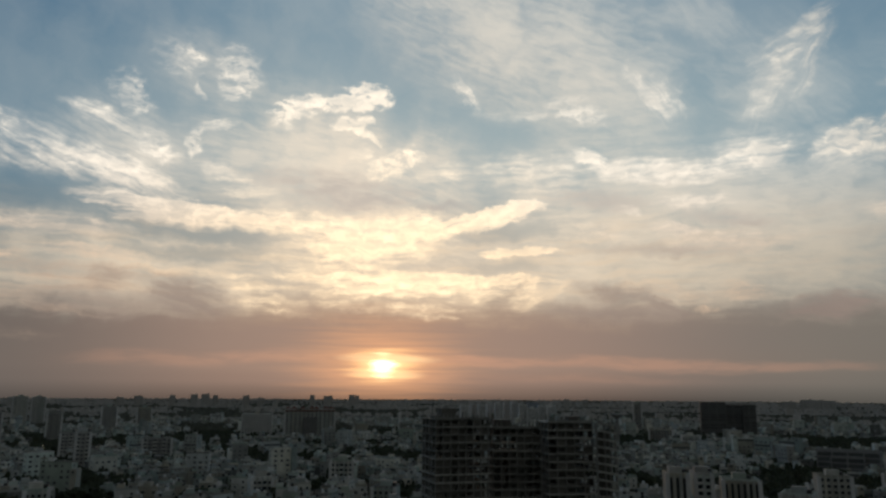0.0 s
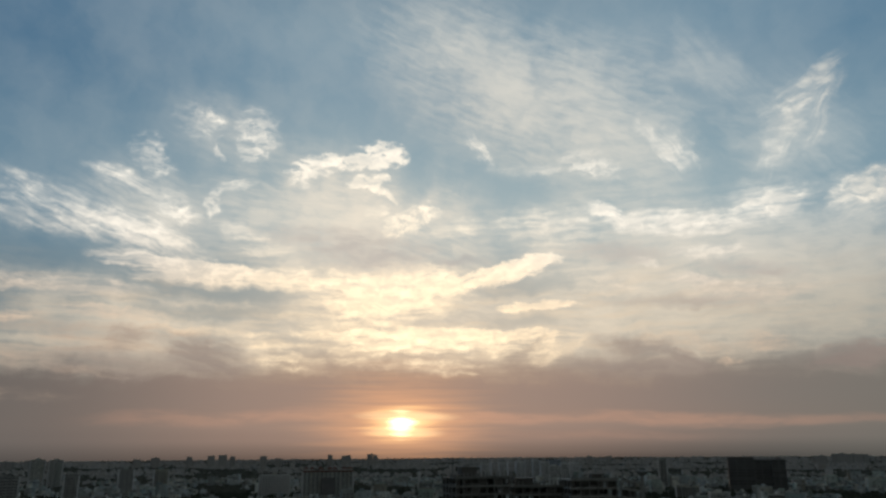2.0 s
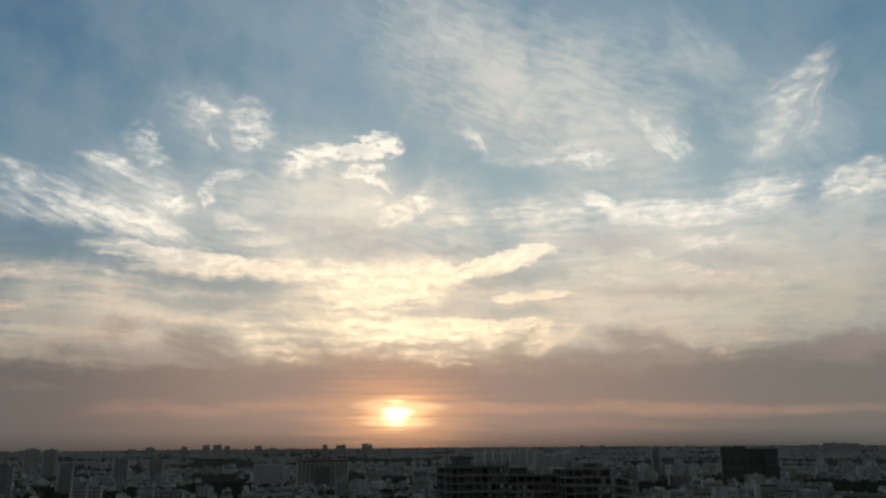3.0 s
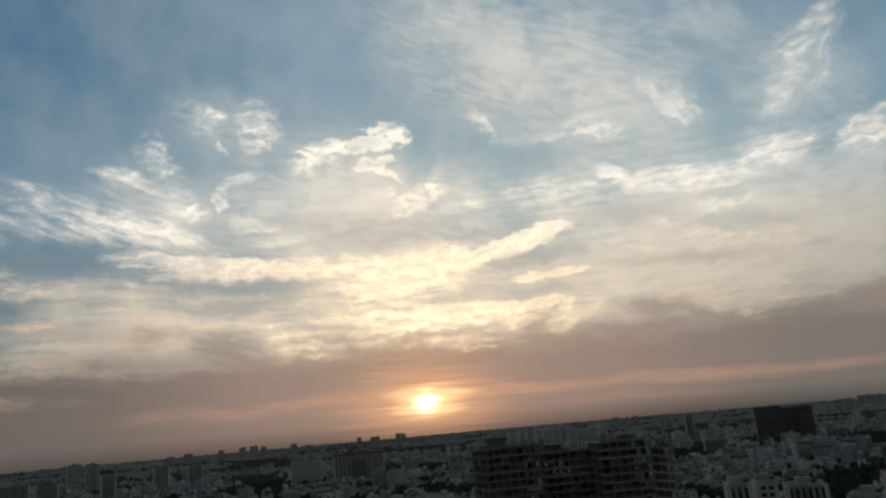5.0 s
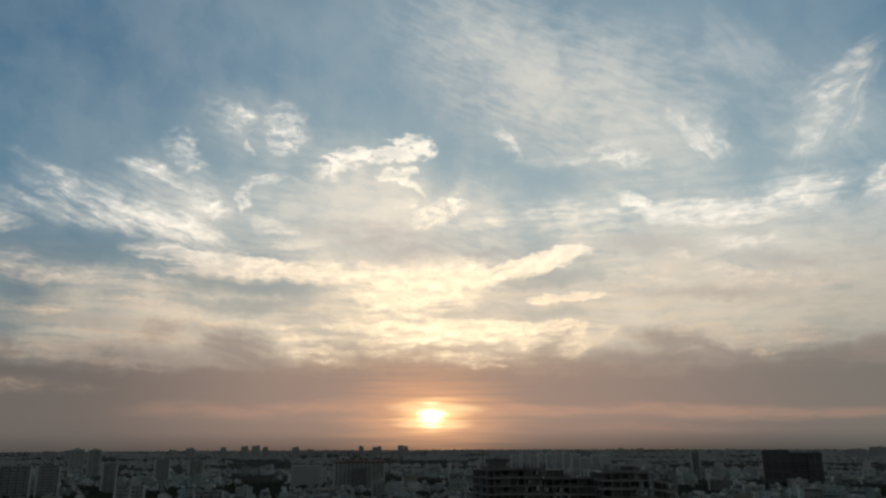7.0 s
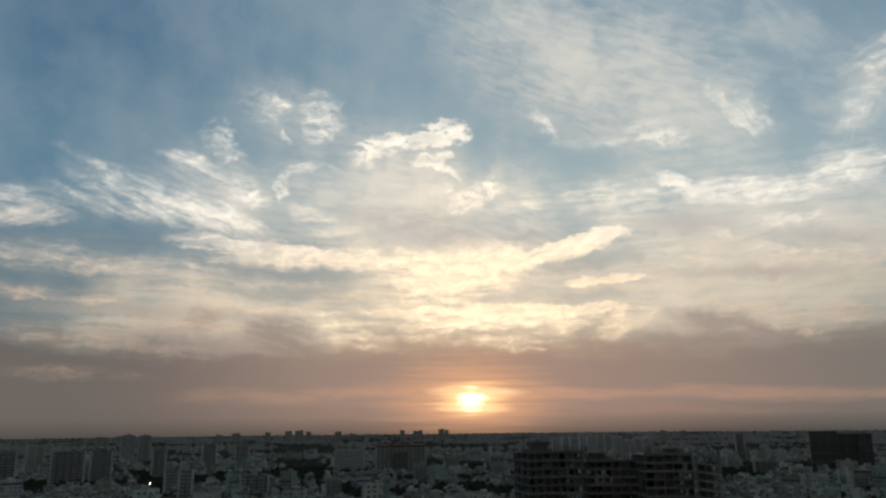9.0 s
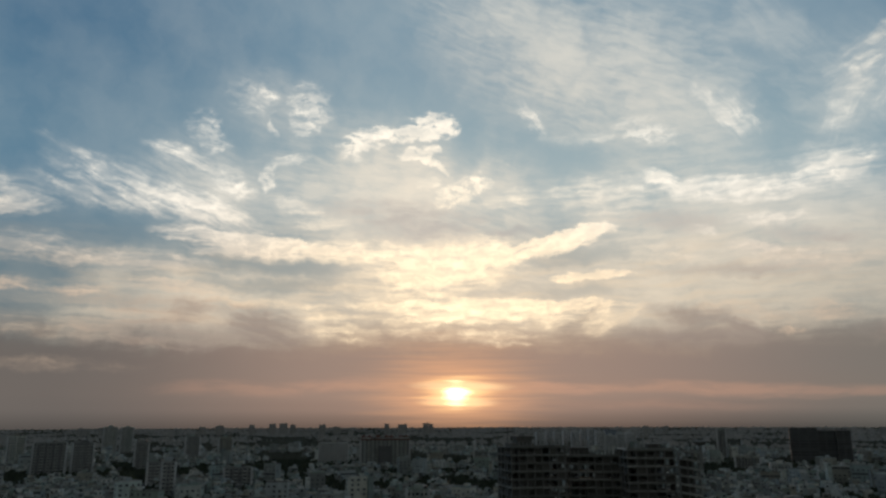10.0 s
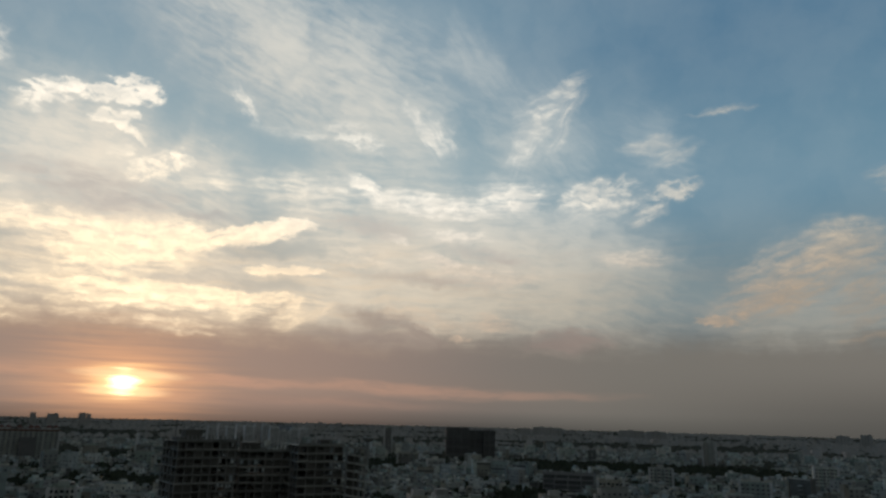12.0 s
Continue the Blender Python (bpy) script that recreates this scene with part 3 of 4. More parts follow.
# ---- ground: one sheet to the horizon, rising slightly in the far distance ----
def build_ground():
    rings = [0, 60, 140, 240, 340, 460, 620, 820, 1100, 1500, 2000, 2600, 3200, 3800, 4300, 4700, 4900]
    v, f = [(0, 0, 0)], []
    n = 96
    for r in rings[1:]:
        far = max(0.0, (r - 2000) / 2900)
        for i in range(n):
            a = 2 * math.pi * i / n
            z = 17.0 * far * far + noise.noise((r * 0.002 * math.cos(a), r * 0.002 * math.sin(a), 3.0)) * 6 * far
            v.append((r * math.cos(a), r * math.sin(a), z))
    for i in range(n):
        f.append((0, 1 + i, 1 + (i + 1) % n))
    for k in range(len(rings) - 2):
        for i in range(n):
            j = (i + 1) % n
            a, b = 1 + k * n, 1 + (k + 1) * n
            f.append((a + i, b + i, b + j, a + j))
    me = bpy.data.meshes.new("ground")
    me.from_pydata(v, [], f)
    me.materials.append(earth)
    me.update()
    tagged(new("ground", me), "dusty town ground with dark scrub between houses", "ground", kind="structure")


def ground_z(r):
    far = max(0.0, (r - 2000) / 2900)
    return 17.0 * far * far


build_ground()


# ---- the unfinished towers ----
FLOOR = 3.0


def frame_block(parent, x, y, turn, w, d, floors, bays, deep, seed, base=0.0, open_floors=(), rail=True):
    """A raw concrete frame: a slab per floor, columns, and infill walls in part of its bays. x, y: its front left corner."""
    rng = random.Random(seed)
    m = pose(x, y, base, 0, 0, turn)

    def put(ob):
        ob.parent = parent
        ob.matrix_basis = m
        return ob

    slab = Soup(concrete)
    slab.box(-0.7, w + 0.7, -0.7, d + 0.7, -0.22, 0.0)
    slab.box(-0.7, w + 0.7, -0.7, -0.5, 0.003, 0.28)
    slab.box(0.0, w, 0.5, 0.7, -0.5, -0.165)
    slab_me = slab.mesh("floor_slab")
    pale = Soup(fresh_concrete)
    pale.v, pale.f, pale.k = slab.v, slab.f, slab.k
    pale_me = pale.mesh("floor_slab")
    for k in range(1, floors + 1):
        put(new("floor_slab", pale_me if rng.random() < 0.5 else slab_me)).matrix_basis = m @ pose(0, 0, k * FLOOR)
    col = Soup(concrete)
    col.box(-0.22, 0.22, 0.3, 0.9, 0, floors * FLOOR - 0.23)
    col_me = col.mesh("column")
    for i in range(bays + 1):
        for j in range(deep + 1):
            if 0 < i < bays and 0 < j < deep:
                continue
            put(new("column", col_me)).matrix_basis = m @ pose(i * w / bays, j * d / deep, 0)
    # infill: full walls, half-height sills and piers
    bw, bd = w / bays, d / deep
    kinds = {}
    for name, z1, a, b in (("infill_wall", 2.42, 0.0, 1.0), ("sill_wall", 1.0, 0.0, 1.0), ("pier_wall", 2.42, 0.0, 0.45)):
        for side, length in (("front", bw), ("side", bd)):
            s = Soup(brickwork)
            inner = length - 0.56
            if side == "front":
                s.box(0.28 + inner * a, 0.28 + inner * b, 0.5, 0.7, 0.003, z1)
            else:
                s.box(0.1, 0.3, 0.33 + (inner - 0.1) * a, 0.33 + (inner - 0.1) * b, 0.003, z1)
            kinds[name, side] = s.mesh(name)
    for k in range(floors):
        if k < floors - 14:
            choice = ("infill_wall",)
        elif k in open_floors:
            choice = ("pier_wall", "infill_wall", "", "sill_wall")
        else:
            choice = ("infill_wall", "sill_wall", "pier_wall", "", "")
        for i in range(bays):
            name = rng.choice(choice)
            if name:
                put(new(name, kinds[name, "front"])).matrix_basis = m @ pose(i * bw, 0, k * FLOOR)
        for j in range(deep):
            for xx in (-0.2, w - 0.2):
                name = rng.choice(choice)
                if name:
                    put(new(name, kinds[name, "side"])).matrix_basis = m @ pose(xx, j * bd, k * FLOOR)
        for i in range(bays):
            name = "infill_wall" if k not in open_floors or rng.random() < 0.3 else "pier_wall"
            if name:
                put(new(name, kinds[name, "front"])).matrix_basis = m @ pose(i * bw, d - 0.4, k * FLOOR)
    core = Soup(concrete)
    core.box(w * 0.3, w * 0.7, d * 0.35, d * 0.75, 0.0, (floors - 3) * FLOOR - 0.6 if open_floors else floors * FLOOR - 0.6)
    put(core.part("lift_core"))
    if rail:
        stub = Soup(concrete)
        stub.box(-0.2, 0.2, -0.2, 0.2, 0.003, 1.6)
        for a, b in ((-0.12, -0.12), (0.12, -0.12), (0.12, 0.12), (-0.12, 0.12)):
            stub.prism(a, b, 1.6, 1.6 + rng.uniform(0.5, 0.9), 0.03, 0.03, 4)
        stub_me = stub.mesh("column_stub")
        for i in range(bays * 2 + 1):
            for yy in (0.0, d):
                if rng.random() < 0.8:
                    put(new("column_stub", stub_me)).matrix_basis = m @ pose(i * bw / 2, yy, floors * FLOOR)
        edge = Soup(concrete)
        edge.box(0, w, -0.12, 0.1, 0.003, 0.7)
        put(edge.part("roof_kerb")).matrix_basis = m @ pose(0, 0, floors * FLOOR)
    return m


def build_tower():
    dist = 290.0
    t = empty("unfinished_tower", "unfinished concrete frame tower with bare floor slabs", "building", "unfinished towers")
    x, y = polar(-0.45, dist)
    top = 17
    m = frame_block(t, x, y, 17, 21.8, 19, top, 7, 4, 3, base=0.9)
    head = Soup(concrete, brickwork)
    head.box(3.4, 9.6, 4, 10, 0.003, 3.9, 1)
    head.box(3.0, 10.0, 3.6, 10.4, 3.903, 4.2)
    head.box(5.0, 7.0, 5, 7, 4.203, 4.9)
    head.box(0.2, 4.6, 2.2, 9.5, 0.004, 1.3, 1)
    h = head.part("lift_head_room", t, "block-walled lift head room on the roof")
    h.matrix_basis = m @ pose(0, 0, top * FLOOR)
    w = empty("unfinished_tower", "unfinished concrete frame wing with open floors and balconies", "building", "unfinished towers")
    x, y = polar(3.95, dist + 12)
    frame_block(w, x, y, 4, 22.5, 15, 16, 7, 3, 5, base=0.2, open_floors=(13, 14))
    x, y = polar(8.15, dist + 3)
    m = frame_block(w, x, y, 6, 17.6, 17, 17, 5, 3, 8, base=0.0)
    head = Soup(brickwork, concrete)
    head.box(9.5, 14.5, 5, 10, 0.003, 1.9)
    head.box(9.2, 14.8, 4.7, 10.3, 1.903, 2.1, 1)
    head.part("lift_head_room", w).matrix_basis = m @ pose(0, 0, 17 * FLOOR)
    head = Soup(brickwork, concrete)
    head.box(1.0, 8.0, 4, 10, 0.003, 2.9)
    head.box(0.7, 8.3, 3.7, 10.3, 2.903, 3.15, 1)
    x, y = polar(3.95, dist + 12)
    head.part("lift_head_room", w).matrix_basis = pose(x, y, 0.2 + 16 * FLOOR, 0, 0, 4)
    # a hoist mast stands before the joint of the two blocks
    x, y = polar(7.75, dist - 2)
    mast = empty("hoist_mast", "slender steel builders' hoist mast beside the concrete frame", "hoist")
    mast.matrix_basis = pose(x, y, 0, 0, 0, 6)
    for a in (-0.4, 0.4):
        for b in (-0.4, 0.4):
            s = Soup(steel)
            s.box(a - 0.06, a + 0.06, b - 0.06, b + 0.06, 0, 46)
            s.part("upright", mast)
    for k in range(23):
        s = Soup(steel)
        for b in (-0.4, 0.4):
            s.box(-0.34, 0.34, b - 0.04, b + 0.04, k * 2 + 1.0, k * 2 + 1.1)
            s.box(b - 0.04, b + 0.04, -0.34, 0.34, k * 2 + 1.0, k * 2 + 1.1)
        s.part("brace", mast)
    s = Soup(steel)
    s.box(-1.1, 1.1, -2.0, -0.5, 20, 22.6)
    s.part("cage", mast, "sheet steel lift cage")
    # the balcony stack at the end: skewed slabs between two piers
    x, y = polar(11.8, dist + 1)
    mm = pose(x, y, 0, 0, 0, 8)
    bal = Soup(fresh_concrete)
    bal.box(0, 7.2, -1.6, 8, -0.2, 0)
    bal.box(0, 0.15, -1.6, 0, 0.003, 0.55)
    bal.box(0.16, 7.2, -1.6, -1.45, 0.003, 0.5)
    bal_me = bal.mesh("balcony_slab")
    pier = Soup(concrete)
    pier.box(-0.3, 0.3, -0.4, 0.6, 0, 17 * FLOOR - 0.22)
    pier_me = pier.mesh("pier")
    fill = Soup(brickwork)
    fill.box(0.3, 5.2, 2.0, 2.25, 0.003, 2.7)
    fill_me = fill.mesh("infill_wall")
    for k in range(1, 18):
        ob = new("balcony_slab", bal_me)
        ob.parent = w
        ob.matrix_basis = mm @ pose(0, 0, k * FLOOR, 0, 9, 0)
        if k < 16:
            ob = new("infill_wall", fill_me)
            ob.parent = w
            ob.matrix_basis = mm @ pose(0, 0, k * FLOOR)
    for px, py in ((0, 0.9), (3.2, 0.9), (7.4, 0.6), (7.4, 6.5)):
        ob = new("pier", pier_me)
        ob.parent = w
        ob.matrix_basis = mm @ pose(px, py, 0)


build_tower()


# ---- the dark office block ----
def banded_block(name, label, az, dist, turn, wings, glass_mat, band_mat, group=""):
    """An office block of wings (x0, x1, y0, y1, height): a curtain wall per storey between projecting bands."""
    ob = empty(name, label, "building", group)
    ob.matrix_basis = pose(*polar(az, dist), 0, 0, 0, turn - az)
    for x0, x1, y0, y1, top in wings:
        floors = int(top / 3.6)
        step = (top - 1.0) / floors
        for k in range(floors):
            s = Soup(glass_mat, band_mat)
            s.box(x0, x1, y0, y1, k * step + 0.9, (k + 1) * step)
            s.part("glazed_storey", ob)
            s = Soup(band_mat)
            s.box(x0 - 0.3, x1 + 0.3, y0 - 0.3, y1 + 0.3, k * step, k * step + 0.9)
            s.part("spandrel_band", ob)
        n = max(2, int((x1 - x0) / 9))
        for i in range(n + 1):
            s = Soup(band_mat)
            xx = x0 + (x1 - x0) * i / n
            s.box(xx - 0.45, xx + 0.45, y0 - 0.75, y0 - 0.31, 0, top)
            s.part("mullion", ob)
        s = Soup(band_mat)
        s.ring(x0 - 0.3, x1 + 0.3, y0 - 0.3, y1 + 0.3, 0.3, top - 1.0, top + 0.6)
        s.part("parapet", ob)
        s = Soup(roof_deck)
        s.box(x0 + 0.01, x1 - 0.01, y0 + 0.01, y1 - 0.01, top - 1.0, top - 0.7)
        s.part("roof", ob)
    return ob


banded_block("office_block", "large dark glass office block with flat roof", 21.1, 1100, 4,
             ((-35, -2, 0, 24, 51), (-1.5, 27, 3, 26, 47.5), (20, 36, -6, 2, 48)), dark_glass, dark_band)
banded_block("office_block", "dark office block with pale floor bands", 28.6, 640, -6,
             ((-22, 20, 0, 18, 20.5), (-12, 10, -5, -0.5, 16.5)), dark_glass, material("pale_band", (0.2, 0.2, 0.2), (0.33, 0.33, 0.33), 1.0, 0.8))


# ---- apartment slabs ----
def apartment(label, az, dist, turn, w, d, top, columns, style=0, name="apartment_block", group="", coat=None):
    """A tall housing slab with fins between its columns of windows, a parapet, stair heads and tanks."""
    ob = empty(name, label, "building", group)
    coat = coat or paint
    ob.matrix_basis = pose(*polar(az, dist), ground_z(dist), 0, 0, turn - az)
    body = Soup(coat, roof_deck)
    body.box(-w / 2, w / 2, 0, d, 0, top, 0, top=1)
    body.part("wall", ob)
    rim = Soup(coat)
    rim.ring(-w / 2, w / 2, 0.004, d, 0.25, top + 0.003, top + 1.1)
    rim.part("parapet", ob)
    pitch = w / columns
    floors = int(top / 3.0)
    for i in range(columns):
        x = -w / 2 + pitch * (i + 0.5)
        if style == 2:      # a dark glazed strip from bottom to top between white fins
            s = Soup(glass)
            s.box(x - pitch * 0.2, x + pitch * 0.2, -0.06, -0.003, 1.0, top - 1.2)
            s.part("window_strip", ob)
            continue
        if style == 0 or i % 2:
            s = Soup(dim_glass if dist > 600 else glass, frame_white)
            for k in range(floors if dist > 800 else 1):
                s.box(x - pitch * 0.26, x + pitch * 0.26, -0.06, -0.003, k * 3 + 1.0, k * 3 + 2.5, 0)
                s.box(x - pitch * 0.3, x + pitch * 0.3, -0.5, -0.062, k * 3 + 2.55, k * 3 + 2.68, 1)
            name = "window"
        else:
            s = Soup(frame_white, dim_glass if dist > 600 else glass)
            for k in range(floors if dist > 800 else 1):
                s.box(x - pitch * 0.4, x + pitch * 0.4, -1.3, -0.003, k * 3 + 0.0, k * 3 + 0.9, 0)
                s.box(x - pitch * 0.34, x + pitch * 0.34, -0.06, -0.003, k * 3 + 0.95, k * 3 + 2.6, 1)
            name = "balcony"
        if dist > 800:      # too far off to tell one from the next
            tagged(s.part(name + "_column", ob), kind="stuff")
        else:
            me = s.mesh(name)
            for k in range(floors):
                q = new(name, me)
                q.parent, q.location = ob, (0, 0, k * 3)
    for i in range(columns + 1):
        end = i in (0, columns)
        s = Soup(white_plaster if end else coat)
        x = -w / 2 + pitch * i
        e = 0.9 if end else 0.3
        s.box(x - e, x + e, -1.0 if end else -0.7, -0.003, 0, top + 0.6)
        s.part("fin", ob)
    for i in range(max(1, int(w / 22))):
        s = Soup(paint, roof_deck)
        x = -w / 2 + w * (i + 0.5) / max(1, int(w / 22))
        s.box(x - 3, x + 3, d * 0.3, d * 0.3 + 5, top + 0.004, top + 3.4, 0, top=1)
        s.part("stair_room", ob)
        s = Soup(tank_black)
        s.prism(x + 4.4, d * 0.5, top + 0.004, top + 2.2, 1.2, 1.1, 10)
        s.part("water_tank", ob)
    return ob


def turreted_block():
    """A long apartment block whose roof carries red tiled turrets."""
    ob = apartment("long pale apartment block with red tiled roof turrets", -10.1, 950, 3, 62, 16, 39, 12)
    for x in (-27, -20, -9, 2, 8, 20, 27):
        s = Soup(paint)
        s.box(x - 2.2, x + 2.2, 2, 6.4, 39.004, 41.4)
        turret = s.part("turret", ob)
        s = Soup(red_tile)
        s.prism(x, 4.2, 41.403, 44.6, 3.9, 0.3, 4)
        s.part("turret_roof", turret, "red tiled pyramid roof")
    s = Soup(red_tile)
    s.box(-31.6, 31.6, -1.2, 0.0, 38.2, 39.6)
    s.part("tiled_eave", ob)
    s = Soup(dark_band, glass)
    s.box(-8, 8, -6, -0.8, 0, 31)
    s.part("stair_block", ob, "dark projecting block")


turreted_block()
apartment("white office block with upright window strips", -14.0, 1000, 2, 38, 18, 33, 11, coat=white_plaster)
for az, dist, w, top, cols in ((1.75, 1310, 13, 40.5, 4), (2.45, 1330, 11, 42.5, 4), (3.1, 1300, 12, 41.5, 4), (3.75, 1340, 12, 43.5, 4), (4.4, 1310, 13, 43, 4), (5.05, 1320, 12, 45, 4),
                               (5.65, 1280, 13, 45.5, 4), (6.25, 1240, 13, 43.5, 4), (7.0, 1240, 18, 37, 6), (7.75, 1250, 13, 41, 4), (8.45, 1300, 14, 41.5, 4)):
    apartment("tall pale apartment block among its neighbours", az, dist, 8, w, 15, top, cols, 0, group="apartment estate", coat=white_plaster)


def sloping_block(az, dist, w, d, low, tall):
    """An apartment block under a great dark lean-to roof."""
    ob = empty("apartment_block", "pale apartment block under a large dark sloping roof", "building", "apartment estate")
    ob.matrix_basis = pose(*polar(az, dist), 0, 0, 0, 8 - az)
    s = Soup(white_plaster)
    s.box(-w / 2, w / 2, 0, d, 0, low)
    s.part("wall", ob)
    for i in range(7):
        x = -w / 2 + w * i / 6
        s = Soup(grey_plaster)
        s.box(x - 0.5, x + 0.5, -0.8, -0.003, 0, low - 1)
        s.part("fin", ob)
    me = bpy.data.meshes.new("roof")
    e = 1.2
    v = [(x, y, z) for x in (-w / 2 - e, w / 2 + e) for y, z in ((-e, low + 0.003), (-e, low + 0.6), (d + e, tall), (d + e, low + 0.003))]
    me.from_pydata(v, [], [(0, 1, 2, 3), (7, 6, 5, 4), (0, 4, 5, 1), (1, 5, 6, 2), (2, 6, 7, 3), (3, 7, 4, 0)])
    me.materials.append(dark_band)
    me.update()
    roof = new("roof", me)
    roof.parent = ob
    tagged(roof, "dark sheet roof")


sloping_block(6.9, 1265, 28, 18, 37.5, 46.5)


def water_tower(az, dist, top, r):
    """An overhead water tank: an inverted cone on a shaft, with a low domed lid."""
    ob = empty("water_tower", "concrete overhead water tank with a cone-shaped bowl", "water tower")
    ob.matrix_basis = pose(*polar(az, dist), 0)
    for name, z0, z1, r0, r1 in (("shaft", 0, top - 5.6, r * 0.28, r * 0.24), ("bowl", top - 5.59, top - 1.7, r * 0.3, r), ("rim", top - 1.69, top - 1.0, r * 1.03, r * 1.03), ("lid", top - 0.99, top, r, r * 0.25)):
        s = Soup(concrete)
        s.prism(0, 0, z0, z1, r0, r1, 20)
        s.part(name, ob)


water_tower(13.29, 820, 41.5, 7.2)


def tower_crane(az, dist, top):
    """A far tower crane: lattice mast, jib, counter jib, ballast and cab."""
    ob = empty("tower_crane", "slender steel tower crane far off over the town", "crane")
    ob.matrix_basis = pose(*polar(az, dist), ground_z(dist), 0, 0, -az + 25)
    for name, box in (("mast", (-0.8, 0.8, -0.8, 0.8, 0, top)), ("jib", (0.9, 16, -0.6, 0.6, top - 2.6, top - 1.4)), ("counter_jib", (-9, -0.9, -0.6, 0.6, top - 2.6, top - 1.4)),
                      ("ballast", (-9, -6.5, -1.0, 1.0, top - 5.2, top - 2.61)), ("cab", (0.81, 2.8, -0.9, 0.9, top - 5.0, top - 2.61))):
        s = Soup(steel)
        s.box(*box)
        s.part(name, ob)


tower_crane(-0.74, 1600, 49)
for az, dist, w, top, cols, st in ((-33.4, 900, 32, 40, 9, 1), (-31.35, 905, 21, 39, 6, 1), (-37.4, 900, 28, 41, 8, 1), (-29.75, 1400, 21, 52, 6, 0), (-28.65, 1410, 20, 51, 6, 0), (-27.6, 950, 15, 37, 5, 1),
                                   (-25.7, 640, 10, 30, 3, 1), (-24.2, 1150, 20, 40, 6, 1), (-20.9, 700, 24, 21, 6, 1), (-35.4, 1100, 20, 44, 6, 0), (-21.9, 1180, 20, 38, 6, 0), (-26.6, 760, 14, 24, 4, 1),
                                   (-39.8, 980, 24, 40, 7, 0), (14.8, 1180, 12, 46.5, 4, 1)):
    apartment("grey apartment tower with stacked balconies", az, dist, 5, w, 15, top, cols, st, group="apartment towers", coat=grey_plaster if st else paint)
for az, dist, w, top, cols, st, turn in ((21.7, 376, 16, 22.5, 6, 2, 8), (25.2, 380, 14, 17, 5, 1, -8), (17.4, 366, 9, 25, 3, 2, 10), (19.2, 372, 7.5, 25, 2, 1, 12), (27.6, 430, 15, 21, 5, 0, 12), (31.6, 560, 18, 22, 6, 1, 4),
                                         (-7.6, 480, 14, 19, 5, 1, -5), (-13.4, 420, 11, 16, 4, 1, 10), (-4.4, 395, 12, 13, 4, 0, -12), (-28.2, 400, 10, 16, 4, 0, 5),
                                         (16.4, 900, 26, 21, 8, 0, 3), (18.5, 800, 18, 20, 6, 1, 6), (19.9, 760, 22, 16, 6, 1, -4), (22.6, 880, 20, 18, 6, 0, 5), (35.2, 700, 20, 24, 6, 1, 3), (41.5, 620, 22, 22, 6, 0, -6), (46.0, 780, 20, 28, 6, 1, 8), (38.6, 1150, 18, 40, 6, 1, 2)):
    apartment("white mid-rise apartment block in the low town", az, dist, turn, w, 14, top, cols, st, group="mid-rise blocks")


def minaret(az, dist, top):
    ob = empty("white_tower", "slender white tower with a bulbous cap", "tower")
    ob.matrix_basis = pose(*polar(az, dist), 0)
    for name, z0, z1, r0, r1 in (("shaft", 0, top - 7, 2.0, 1.6), ("gallery", top - 6.99, top - 5.8, 2.8, 2.8), ("lantern", top - 5.79, top - 2.6, 1.5, 1.5), ("cap", top - 2.59, top, 1.9, 0.1)):
        s = Soup(frame_white)
        s.prism(0, 0, z0, z1, r0, r1, 12)
        s.part(name, ob)


minaret(-3.27, 1000, 37)

# ---- houses of the low town ----
def window_mesh(w, h):
    s = Soup(glass, frame_white)
    s.box(-w / 2, w / 2, -0.05, -0.003, 0, h, 0)
    s.box(-w / 2 - 0.25, w / 2 + 0.25, -0.55, -0.004, h + 0.08, h + 0.2, 1)
    s.box(-w / 2 - 0.1, w / 2 + 0.1, -0.14, -0.006, -0.14, -0.005, 1)
    return s.mesh("window")


WINDOWS = [window_mesh(1.5, 1.3), window_mesh(1.1, 1.3), window_mesh(2.2, 1.6)]


def tank(parent, x, y, z, rng):
    s = Soup(rng.choice((tank_black, tank_black, tank_white)))
    s.prism(x, y, z, z + 1.35, 0.75, 0.75, 10)
    body = s.part("water_tank", parent)
    s = Soup(s.mats[0])
    s.prism(x, y, z + 1.351, z + 1.65, 0.7, 0.28, 10)
    s.part("lid", body)


